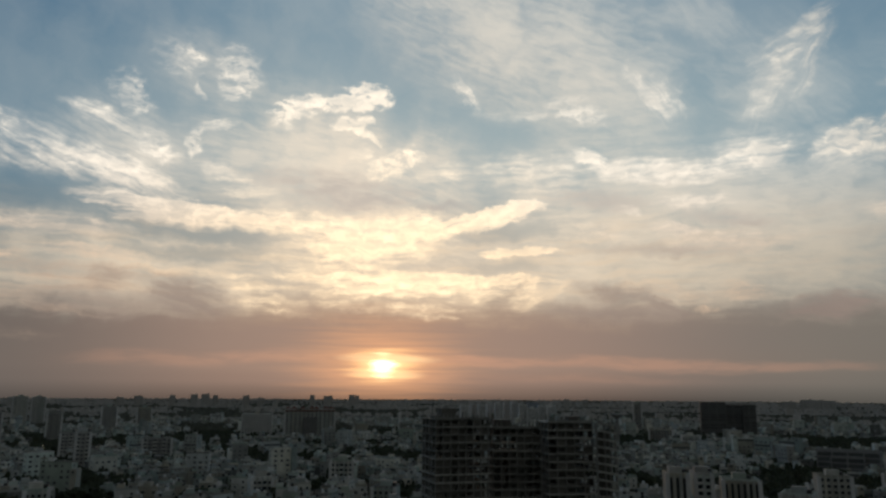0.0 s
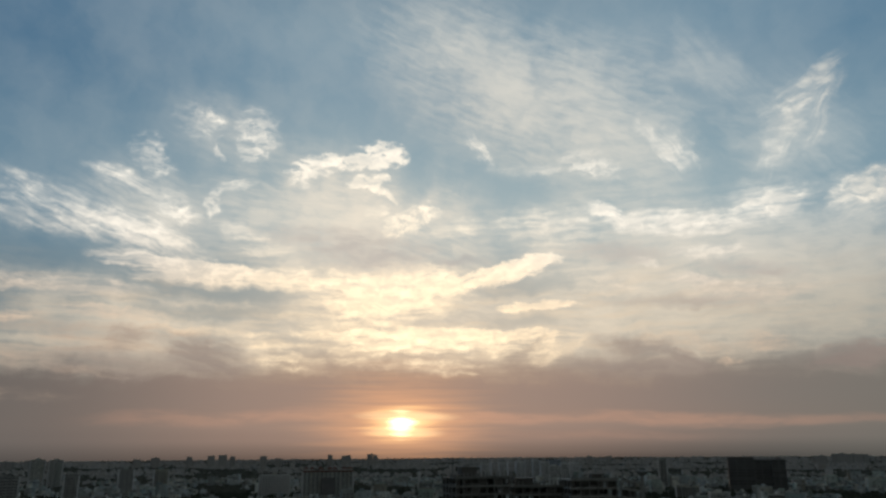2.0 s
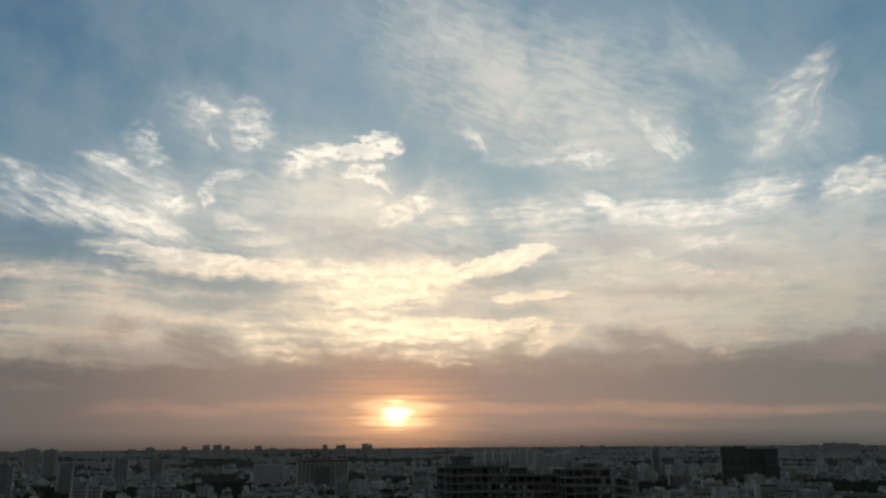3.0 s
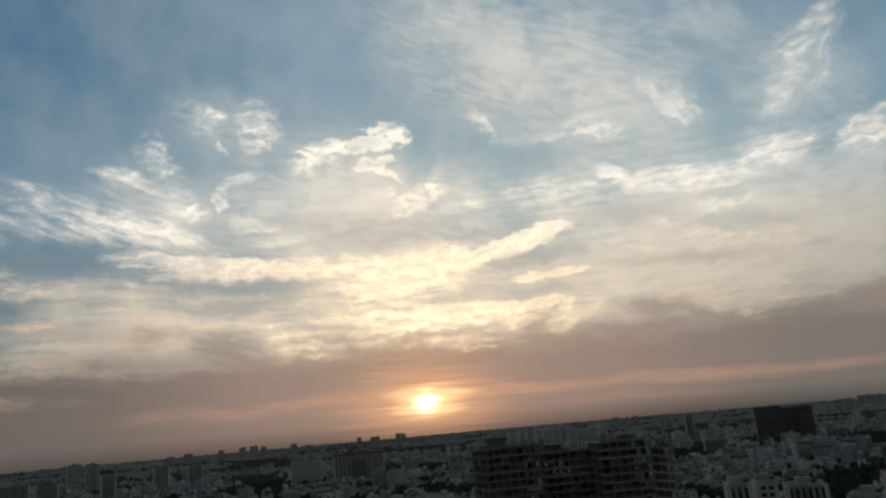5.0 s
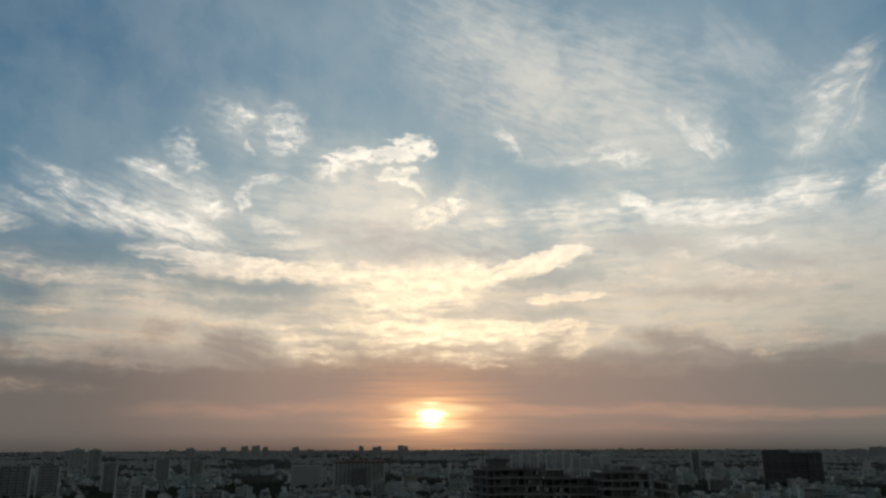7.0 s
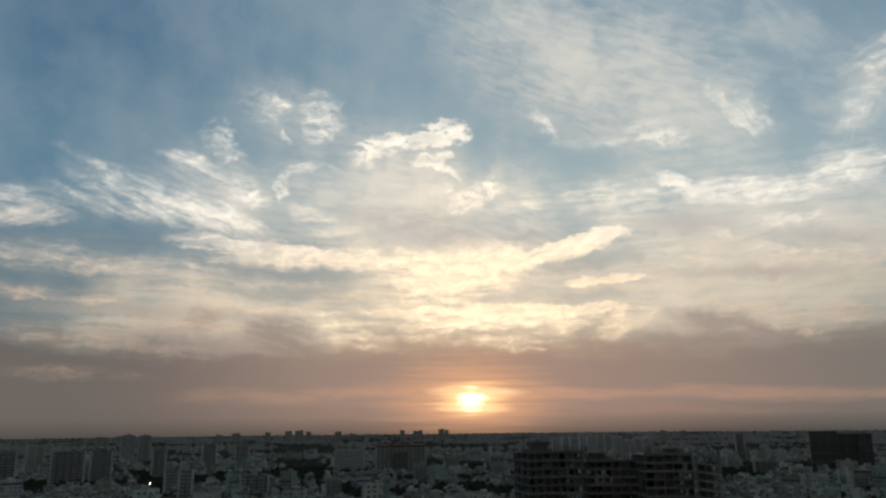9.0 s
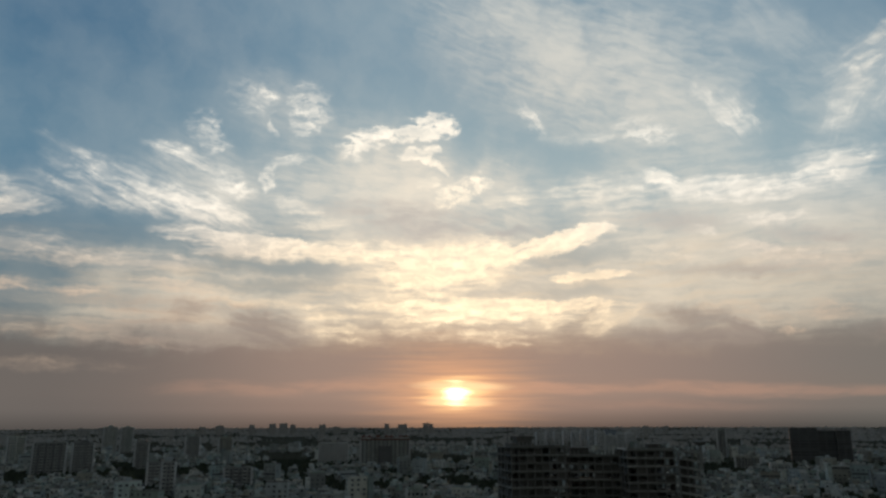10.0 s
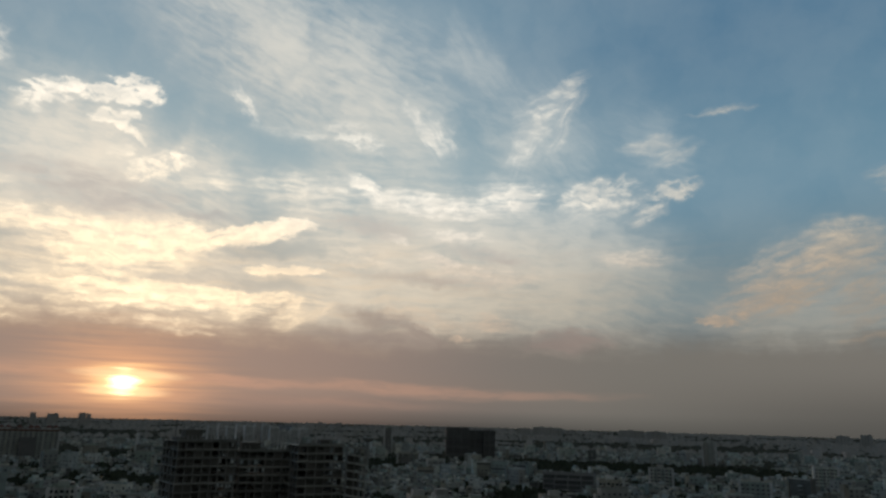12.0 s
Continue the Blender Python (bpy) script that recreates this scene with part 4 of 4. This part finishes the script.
def house(w, d, floors, seed):
    """A flat-roofed town house: walls with parapet, ledges, windows, balconies, stair room, tanks."""
    rng = random.Random(seed)
    top = floors * 3.1 + 0.5
    label = "%s-storey %s town house with flat roof, parapet and tanks" % (("", "one", "two", "three", "four", "five")[floors], "narrow" if w < 9 else "broad" if w > 11 else "plain")
    ob = empty("house", label, "house", "town houses")
    s = Soup(paint, roof_deck)
    s.box(-w / 2, w / 2, 0, d, 0, top, 0, top=1)
    s.part("wall", ob)
    s = Soup(paint)
    s.ring(-w / 2, w / 2, 0.004, d, 0.2, top + 0.003, top + 1.0)
    s.part("parapet", ob)
    for k in range(1, floors):
        s = Soup(paint)
        s.box(-w / 2 - 0.12, w / 2 + 0.12, -0.12, -0.003, k * 3.1, k * 3.1 + 0.25)
        s.part("ledge", ob)
    sx = rng.choice((-1, 1)) * w * 0.22
    s = Soup(paint, roof_deck)
    s.box(sx - 1.9, sx + 1.9, d * 0.4, d * 0.4 + 3.6, top + 0.004, top + 2.7, 0, top=1)
    s.part("stair_room", ob)
    tank(ob, -sx, d * 0.6, top + 0.004, rng)
    if rng.random() < 0.6:
        tank(ob, sx, d * 0.55, top + 2.71, rng)
    cols = max(2, int(w / 3.8))
    style = rng.randrange(3)
    for k in range(floors):
        if k < 1 and floors > 2:
            continue
        for i in range(cols):
            x = -w / 2 + w * (i + 0.5) / cols
            if rng.random() < 0.86:
                q = new("window", WINDOWS[style if rng.random() < 0.8 else 1])
                q.parent, q.location = ob, (x, 0, k * 3.1 + 1.05)
        for side in (-1, 1):
            q = new("window", WINDOWS[1])
            q.parent = ob
            q.matrix_basis = pose(side * w / 2, d * rng.uniform(0.3, 0.7), k * 3.1 + 1.05, 0, 0, 90 * side)
        if rng.random() < 0.5:
            x = rng.choice((-1, 1)) * w * 0.25
            b = Soup(frame_white)
            b.box(x - 1.7, x + 1.7, -1.25, -0.125, k * 3.1 + 0.02, k * 3.1 + 0.16)
            b.box(x - 1.7, x + 1.7, -1.25, -1.13, k * 3.1 + 0.161, k * 3.1 + 1.0)
            b.part("balcony", ob)
    return ob


TAKEN = [(*polar(a, r), s) for a, r, s in ((21.1, 1118, 41), (28.6, 650, 34), (-10.1, 955, 42), (-14, 1005, 30), (-3.27, 1000, 8),
         (-33.4, 907, 20), (-31.35, 912, 15), (-37.4, 907, 18), (-29.75, 1407, 16), (-28.65, 1417, 16), (-27.6, 957, 13), (-25.7, 647, 11), (-26.6, 767, 12), (-20.9, 705, 20), (-39.8, 987, 17), (14.8, 1187, 12), (18.5, 807, 14), (19.9, 767, 15), (22.6, 887, 15), (13.29, 820, 8), (21.6, 379, 17), (25.2, 386, 15), (17.6, 368, 11), (19.2, 378, 9), (21.6, 344, 14),
         (27.6, 436, 16), (31.6, 566, 17), (-7.6, 486, 17), (-13.4, 426, 16), (-4.4, 400, 16), (-28.2, 406, 16), (16.4, 906, 22), (35.2, 706, 18), (41.5, 626, 19), (46, 786, 18), (38.6, 1155, 16),
         (1.6, 300, 32), (9.5, 310, 34))]


def free(x, y, r):
    return all((x - a) ** 2 + (y - b) ** 2 > (r + c) ** 2 for a, b, c in TAKEN)


def grove(x, y):
    """How wooded the place is, from 0 to 1."""
    r, a = math.hypot(x, y), math.degrees(math.atan2(x, y))
    park = 0.45 * max(0.0, 1 - ((a + 23) / 13) ** 2) * max(0.0, 1 - ((r - 515) / 85) ** 2)
    belt = 0.40 * max(0.0, 1 - ((a + 18) / 20) ** 2) * max(0.0, 1 - ((r - 1350) / 260) ** 2)
    belt += 0.22 * max(0.0, 1 - ((r - 1000) / 220) ** 2)
    belt += 0.30 * max(0.0, 1 - ((a - 32) / 14) ** 2) * max(0.0, 1 - ((r - 1050) / 160) ** 2)
    belt += 0.30 * max(0.0, 1 - ((a + 36) / 12) ** 2) * max(0.0, 1 - ((r - 430) / 120) ** 2) + 0.18 * max(0.0, 1 - ((a - 46) / 12) ** 2) * max(0.0, 1 - ((r - 560) / 220) ** 2)
    return park + belt + 0.45 + 0.8 * noise.noise((x * 0.0075, y * 0.0075, 7.7)) + 0.35 * noise.noise((x * 0.03, y * 0.03, 1.3))


def plots(r0, r1, step, rng, a0=-44, a1=57):
    """Building plots in loose rows, their streets turning slowly over the town."""
    r = r0
    while r < r1:
        gap = step * (1 + 0.25 * (r - r0) / (r1 - r0))
        n = int(radians(a1 - a0) * r / gap)
        for i in range(n):
            az = a0 + (a1 - a0) * (i + 0.5 + rng.uniform(-0.22, 0.22)) / n
            rr = r + rng.uniform(-0.3, 0.3) * gap
            x, y = polar(az, rr)
            yield az, rr, x, y
        r += gap * 1.05


def build_houses():
    rng = random.Random(11)
    protos = [house(*rng.choice(((7, 9), (8, 9), (9, 8), (6, 9), (10.5, 9))), rng.choice((2, 3, 3, 3, 4, 4)), 100 + i) for i in range(12)]
    used = set()
    count = 0
    trees = []
    for az, r, x, y in plots(338, 470, 13.7, rng):
        if grove(x, y) > 0.66 or rng.random() < 0.10:
            trees.append((x, y))
            continue
        if not free(x, y, 8) or rng.random() < 0.06:
            continue
        k = rng.randrange(len(protos))
        m = pose(x, y, 0, 0, 0, -az + 14 * noise.noise((x * 0.006, y * 0.006, 0)) * 3 + rng.choice((0, 0, 0, 25, -25)))
        if k in used:
            copy_thing(protos[k], m)
        else:
            used.add(k)
            protos[k].matrix_basis = m
        count += 1
        if count >= 300:
            break
    return trees, protos, used


def town_stuff():
    """The rest of the town, too many houses to count."""
    rng = random.Random(23)
    mid = Soup(paint_far, roof_far, dim_glass, tank_black)
    wood = []
    for az, r, x, y in plots(476, 1500, 10.2, rng):
        g = grove(x, y)
        if g > 0.64:
            wood.append((x, y, 1.0))
            continue
        if not free(x, y, 8) or rng.random() < 0.08:
            continue
        if rng.random() < 0.2 + max(0, g - 0.4):
            wood.append((x + 6, y - 5, 0.35))
        w, d = rng.uniform(4.5, 8.5), rng.uniform(5, 8.5)
        top = rng.choice((1, 2, 2, 3, 3, 3, 4, 4)) * 3.1 + rng.uniform(0, 1)
        if rng.random() < 0.03:
            top, w = rng.uniform(16, 25), rng.uniform(11, 18)
        a = radians(-az + 42 * noise.noise((x * 0.006, y * 0.006, 0)) + rng.choice((0, 0, 30, -30)))
        m = (math.cos(a), math.sin(a), x, y)
        mid.box(-w / 2, w / 2, 0, d, 0, top, 0, m, top=1)
        mid.box(-w / 2, w / 2, 0.0, 0.2, top, top + 0.9, 0, m)
        mid.box(-w / 2, w / 2, d - 0.2, d, top, top + 0.9, 0, m)
        if rng.random() < 0.6:      # a lower or higher wing
            q, t2 = rng.choice((-1, 1)), max(3.0, top + rng.choice((-3.1, -3.1, 3.1)))
            e = rng.uniform(2.5, 4.5)
            mid.box(*sorted((q * w / 2 + q * 0.02, q * (w / 2 + e))), -rng.uniform(0.5, 2), d * 0.7, 0, t2, 0, m, top=1)
            mid.box(*sorted((q * (w / 2 + e * 0.3), q * (w / 2 + e * 0.75))), -2.1, -2.03, t2 - 2.2, t2 - 0.9, 2, m)
        if rng.random() < 0.5:      # balconies
            q = rng.uniform(-0.25, 0.25) * w
            for k in range(1, int(top / 3.1)):
                mid.box(q - 1.6, q + 1.6, -1.3, -0.09, k * 3.1, k * 3.1 + 0.95, 0, m)
        sx = rng.uniform(-0.25, 0.25) * w
        if rng.random() < 0.75:
            mid.box(sx - 1.6, sx + 1.6, d * 0.3, d * 0.3 + 3.2, top + 0.01, top + 2.7, 0, m, top=1)
        if r < 1000 and rng.random() < 0.7:
            mid.box(sx + 1.9, sx + 3.1, d * 0.3, d * 0.3 + 1.2, top + 0.01, top + 1.6, rng.choice((3, 0)), m)
            mid.box(sx - 3.1, sx - 2.0, d * 0.6, d * 0.6 + 1.2, top + 0.01, top + 1.3, rng.choice((3, 0)), m)
        cols = max(2, int(w / 3.4))
        for k in range(int(top / 3.1)):
            if rng.random() < 0.12:
                mid.box(-w / 2 + 0.4, w / 2 - 0.4, -0.08, -0.01, k * 3.1 + 0.9, k * 3.1 + 2.5, 2, m)
                continue
            for i in range(cols):
                if rng.random() < (0.8 if r < 900 else 0.45):
                    xx = -w / 2 + w * (i + 0.5) / cols
                    hw = rng.uniform(0.5, 1.1)
                    mid.box(xx - hw, xx + hw, -0.08, -0.01, k * 3.1 + 1.0, k * 3.1 + 2.4, 2, m)
            if r < 900:
                mid.box(w / 2 + 0.01, w / 2 + 0.08, d * 0.35, d * 0.35 + 1.4, k * 3.1 + 1.0, k * 3.1 + 2.4, 2, m)
                mid.box(-w / 2 - 0.08, -w / 2 - 0.01, d * 0.5, d * 0.5 + 1.4, k * 3.1 + 1.0, k * 3.1 + 2.4, 2, m)
    tagged(mid.part("town_houses"), "crowded pale flat-roofed houses of the middle distance", "houses", kind="stuff")
    # far walls carry the haze in their base colour
    far = Soup(hazed_far, roof_far, dark_band)
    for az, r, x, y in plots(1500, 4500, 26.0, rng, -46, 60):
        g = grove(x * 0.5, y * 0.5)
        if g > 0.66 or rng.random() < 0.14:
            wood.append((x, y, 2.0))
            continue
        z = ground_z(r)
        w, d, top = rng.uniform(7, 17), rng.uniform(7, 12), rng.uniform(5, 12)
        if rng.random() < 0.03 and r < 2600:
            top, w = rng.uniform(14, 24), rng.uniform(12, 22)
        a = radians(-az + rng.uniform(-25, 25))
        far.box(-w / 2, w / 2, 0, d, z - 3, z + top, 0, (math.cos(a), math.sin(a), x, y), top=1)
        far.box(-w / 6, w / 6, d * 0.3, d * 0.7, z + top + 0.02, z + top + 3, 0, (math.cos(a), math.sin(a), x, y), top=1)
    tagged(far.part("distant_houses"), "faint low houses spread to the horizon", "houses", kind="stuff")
    return wood


def tree(seed):
    """A broad town tree: tapered trunk, limbs, and a crown of many leaf knots with gaps."""
    rng = random.Random(seed)
    ob = empty("tree", "broad dark green tree between the houses", "tree", "street trees")
    h = rng.uniform(7, 11)
    s = Soup(bark)
    s.prism(0, 0, -0.1, h * 0.45, 0.32, 0.2, 7)
    for i in range(5):
        a = i * 1.26 + rng.uniform(-0.3, 0.3)
        for k in range(4):
            q0, q1 = k / 4, (k + 1) / 4
            s.prism(math.cos(a) * h * 0.26 * (q0 + q1) / 2, math.sin(a) * h * 0.26 * (q0 + q1) / 2, h * (0.4 + 0.33 * q0), h * (0.4 + 0.33 * q1) + 0.1, 0.15 - 0.03 * k, 0.12 - 0.03 * k, 5)
    s.part("trunk", ob)
    c = Soup(leaves)
    for i in range(110):
        a, q, z = rng.uniform(0, 6.283), rng.uniform(0.1, 1) ** 0.6, rng.uniform(-1, 1)
        rad = h * 0.46 * q * math.sqrt(1 - 0.7 * z * z) * (0.8 + 0.35 * math.sin(3 * a + seed))
        c.clump(rad * math.cos(a), rad * math.sin(a), h * (0.68 + 0.28 * z), rng.uniform(0.5, 1.1), rng.uniform(0.4, 0.8), rng)
    c.part("crown", ob)
    return ob


def plant(spots, wood):
    rng = random.Random(5)
    protos = [tree(40 + i) for i in range(5)]
    used = set()
    more = []
    for x, y in spots:
        for _ in range(2):
            q = (x + rng.uniform(-7, 7), y + rng.uniform(-6, 6))
            if free(*q, 2):
                more.append(q)
    rng.shuffle(more)
    for x, y in more[:290]:
        k = rng.randrange(5)
        m = pose(x, y, 0, 0, 0, rng.uniform(0, 360))
        if k in used:
            copy_thing(protos[k], m)
        else:
            used.add(k)
            protos[k].matrix_basis = m
    for az, dist, size in ((20.7, 344, 1.8), (21.4, 340, 2.1), (22.1, 342, 2.0), (22.8, 345, 1.8), (18.0, 340, 1.2), (-16.3, 400, 1.5), (-16.9, 408, 1.4), (-17.6, 404, 1.6), (-18.4, 410, 1.5),
                           (-24.0, 420, 1.4), (-24.8, 428, 1.6), (-25.7, 424, 1.5), (-12.2, 415, 1.3), (-29.5, 410, 1.5), (-30.4, 418, 1.5), (-31.3, 415, 1.4)):
        copy_thing(protos[rng.randrange(5)], pose(*polar(az, dist), 0, 0, 0, rng.uniform(0, 360)) @ Matrix.Diagonal((size, size, size, 1)))
    s = Soup(leaves_far, leaves_hazed)
    for x, y, size in wood:
        r = math.hypot(x, y)
        n, spread, reps = (14, 2.6, 2 if size < 0.5 else 4) if r < 900 else (7, 3.2, 2 if size < 0.5 else 4) if r < 1500 else (5, 7.0, 3)
        for _ in range(reps):
            cx, cy = x + rng.uniform(-8, 8) * max(1, size), y + rng.uniform(-7, 7) * max(1, size)
            h = rng.uniform(5, 10)
            for _ in range(n):
                # clumps past 1100 m take the foliage with haze in its colour
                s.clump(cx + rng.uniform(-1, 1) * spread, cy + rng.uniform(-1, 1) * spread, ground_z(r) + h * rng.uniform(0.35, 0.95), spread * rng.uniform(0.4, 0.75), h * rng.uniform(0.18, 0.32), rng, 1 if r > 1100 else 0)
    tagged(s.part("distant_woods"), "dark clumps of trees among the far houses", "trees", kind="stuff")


AVENUE = [polar(-24.3, 400), polar(-26.4, 560), polar(-27.6, 745), polar(-28.2, 850), polar(-28.9, 1020)]
for (xa, ya), (xb, yb) in zip(AVENUE, AVENUE[1:]):
    n = int(math.hypot(xb - xa, yb - ya) / 14)
    TAKEN += [(xa + (xb - xa) * i / n, ya + (yb - ya) * i / n, 5) for i in range(n)]


def avenue():
    """A tree-lined road with kerbs, running out of the town."""
    road = Soup(asphalt)
    kerb = Soup(concrete)
    for (xa, ya), (xb, yb) in zip(AVENUE, AVENUE[1:]):
        length = math.hypot(xb - xa, yb - ya)
        c, s_ = (xb - xa) / length, (yb - ya) / length
        road.box(-2, length + 2, -6, 6, 0.02, 0.06, 0, (c, s_, xa, ya))
        for q in (-6.4, 6.1):
            kerb.box(-2, length + 2, q, q + 0.3, 0.0, 0.2, 0, (c, s_, xa, ya))
    tagged(road.part("road"), "dark asphalt avenue between trees", "road", kind="structure")
    tagged(kerb.part("kerb"), "concrete kerbs of the avenue", "kerb", kind="structure")


avenue()
spots, protos, used = build_houses()
for (xa, ya), (xb, yb) in zip(AVENUE[:2], AVENUE[1:3]):
    for i in range(9):
        for q in (-9, 9):
            spots.append((xa + (xb - xa) * i / 9 + q, ya + (yb - ya) * i / 9))
wood = town_stuff()
plant(spots, wood)


# ---- towers on the skyline ----
def skyline_tower(az, width, top_el, dist=3000):
    z0, top = ground_z(dist), EYE - 17 + dist * math.tan(radians(top_el))
    ob = empty("distant_tower", "hazy distant apartment tower on the skyline", "building", "skyline towers")
    ob.matrix_basis = pose(*polar(az, dist), z0, 0, 0, -az)
    w = dist * radians(width)
    # the skyline walls get their haze from this colour too
    s = Soup(hazed_far, roof_far)
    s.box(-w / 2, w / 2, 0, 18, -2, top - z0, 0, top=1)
    s.part("wall", ob)
    s = Soup(grey_plaster)
    q = math.sin(az * 7) * w * 0.3
    for i in range(max(2, int(w / 9))):
        x = -w / 2 + w * (i + 0.5) / max(2, int(w / 9))
        r = Soup(grey_plaster)
        r.box(x - 1.6, x + 1.6, -1.0, -0.02, -2, top - z0 - 1.5)
        r.part("balcony_column", ob)
    s.box(q - w / 9, q + w / 9, 4, 12, top - z0 + 0.01, top - z0 + 2.5)
    s.part("stair_room", ob)


for az, wd, el in ((-31.5, 0.8, -0.15), (-30.2, 0.7, -0.1), (-28.9, 0.6, -0.2), (-23.6, 0.5, -0.1), (-22.4, 0.6, 0.0), (-20.1, 0.4, 0.05), (-18.6, 0.5, 0.12), (-17.8, 0.6, 0.15),
                   (-17.1, 0.4, 0.05), (-14.9, 0.5, 0.05), (-13.8, 0.5, -0.12), (-10.0, 0.35, 0.1), (-8.8, 0.7, 0.05), (-7.0, 0.45, 0.15), (-6.6, 0.3, 0.1),
                   (9.6, 0.4, -0.1), (11.0, 0.4, -0.12), (25.2, 0.9, -0.15), (26.4, 1.0, -0.02), (27.5, 1.2, -0.05), (33.2, 1.8, -0.1), (35.0, 1.4, -0.12), (47.2, 0.8, -0.05), (48.6, 0.7, 0.05), (50.2, 0.8, 0.0)):
    skyline_tower(az, wd, el)


# ---- lit street lamps ----
def street_lamp(az, dist):
    ob = empty("street_lamp", "lit street lamp on a steel pole", "street lamp", "street lamps")
    ob.matrix_basis = pose(*polar(az, dist), 0, 0, 0, -az)
    s = Soup(steel)
    s.prism(0, 0, 0, 9, 0.12, 0.07, 8)
    s.box(-0.05, 0.05, -1.6, 0.05, 9.0, 9.1)
    s.part("pole", ob)
    s = Soup(steel)
    s.box(-0.2, 0.2, -2.3, -1.61, 8.98, 9.16)
    housing = s.part("housing", ob)
    s = Soup(lamp_glow)
    s.box(-0.19, 0.19, -2.2, -1.7, 8.78, 8.975)
    s.part("lens", housing, "glowing lens")


for az, dist in ((-28.1, 830), (-27.7, 757), (-10.58, 480), (-28.6, 890)):
    street_lamp(az, dist)
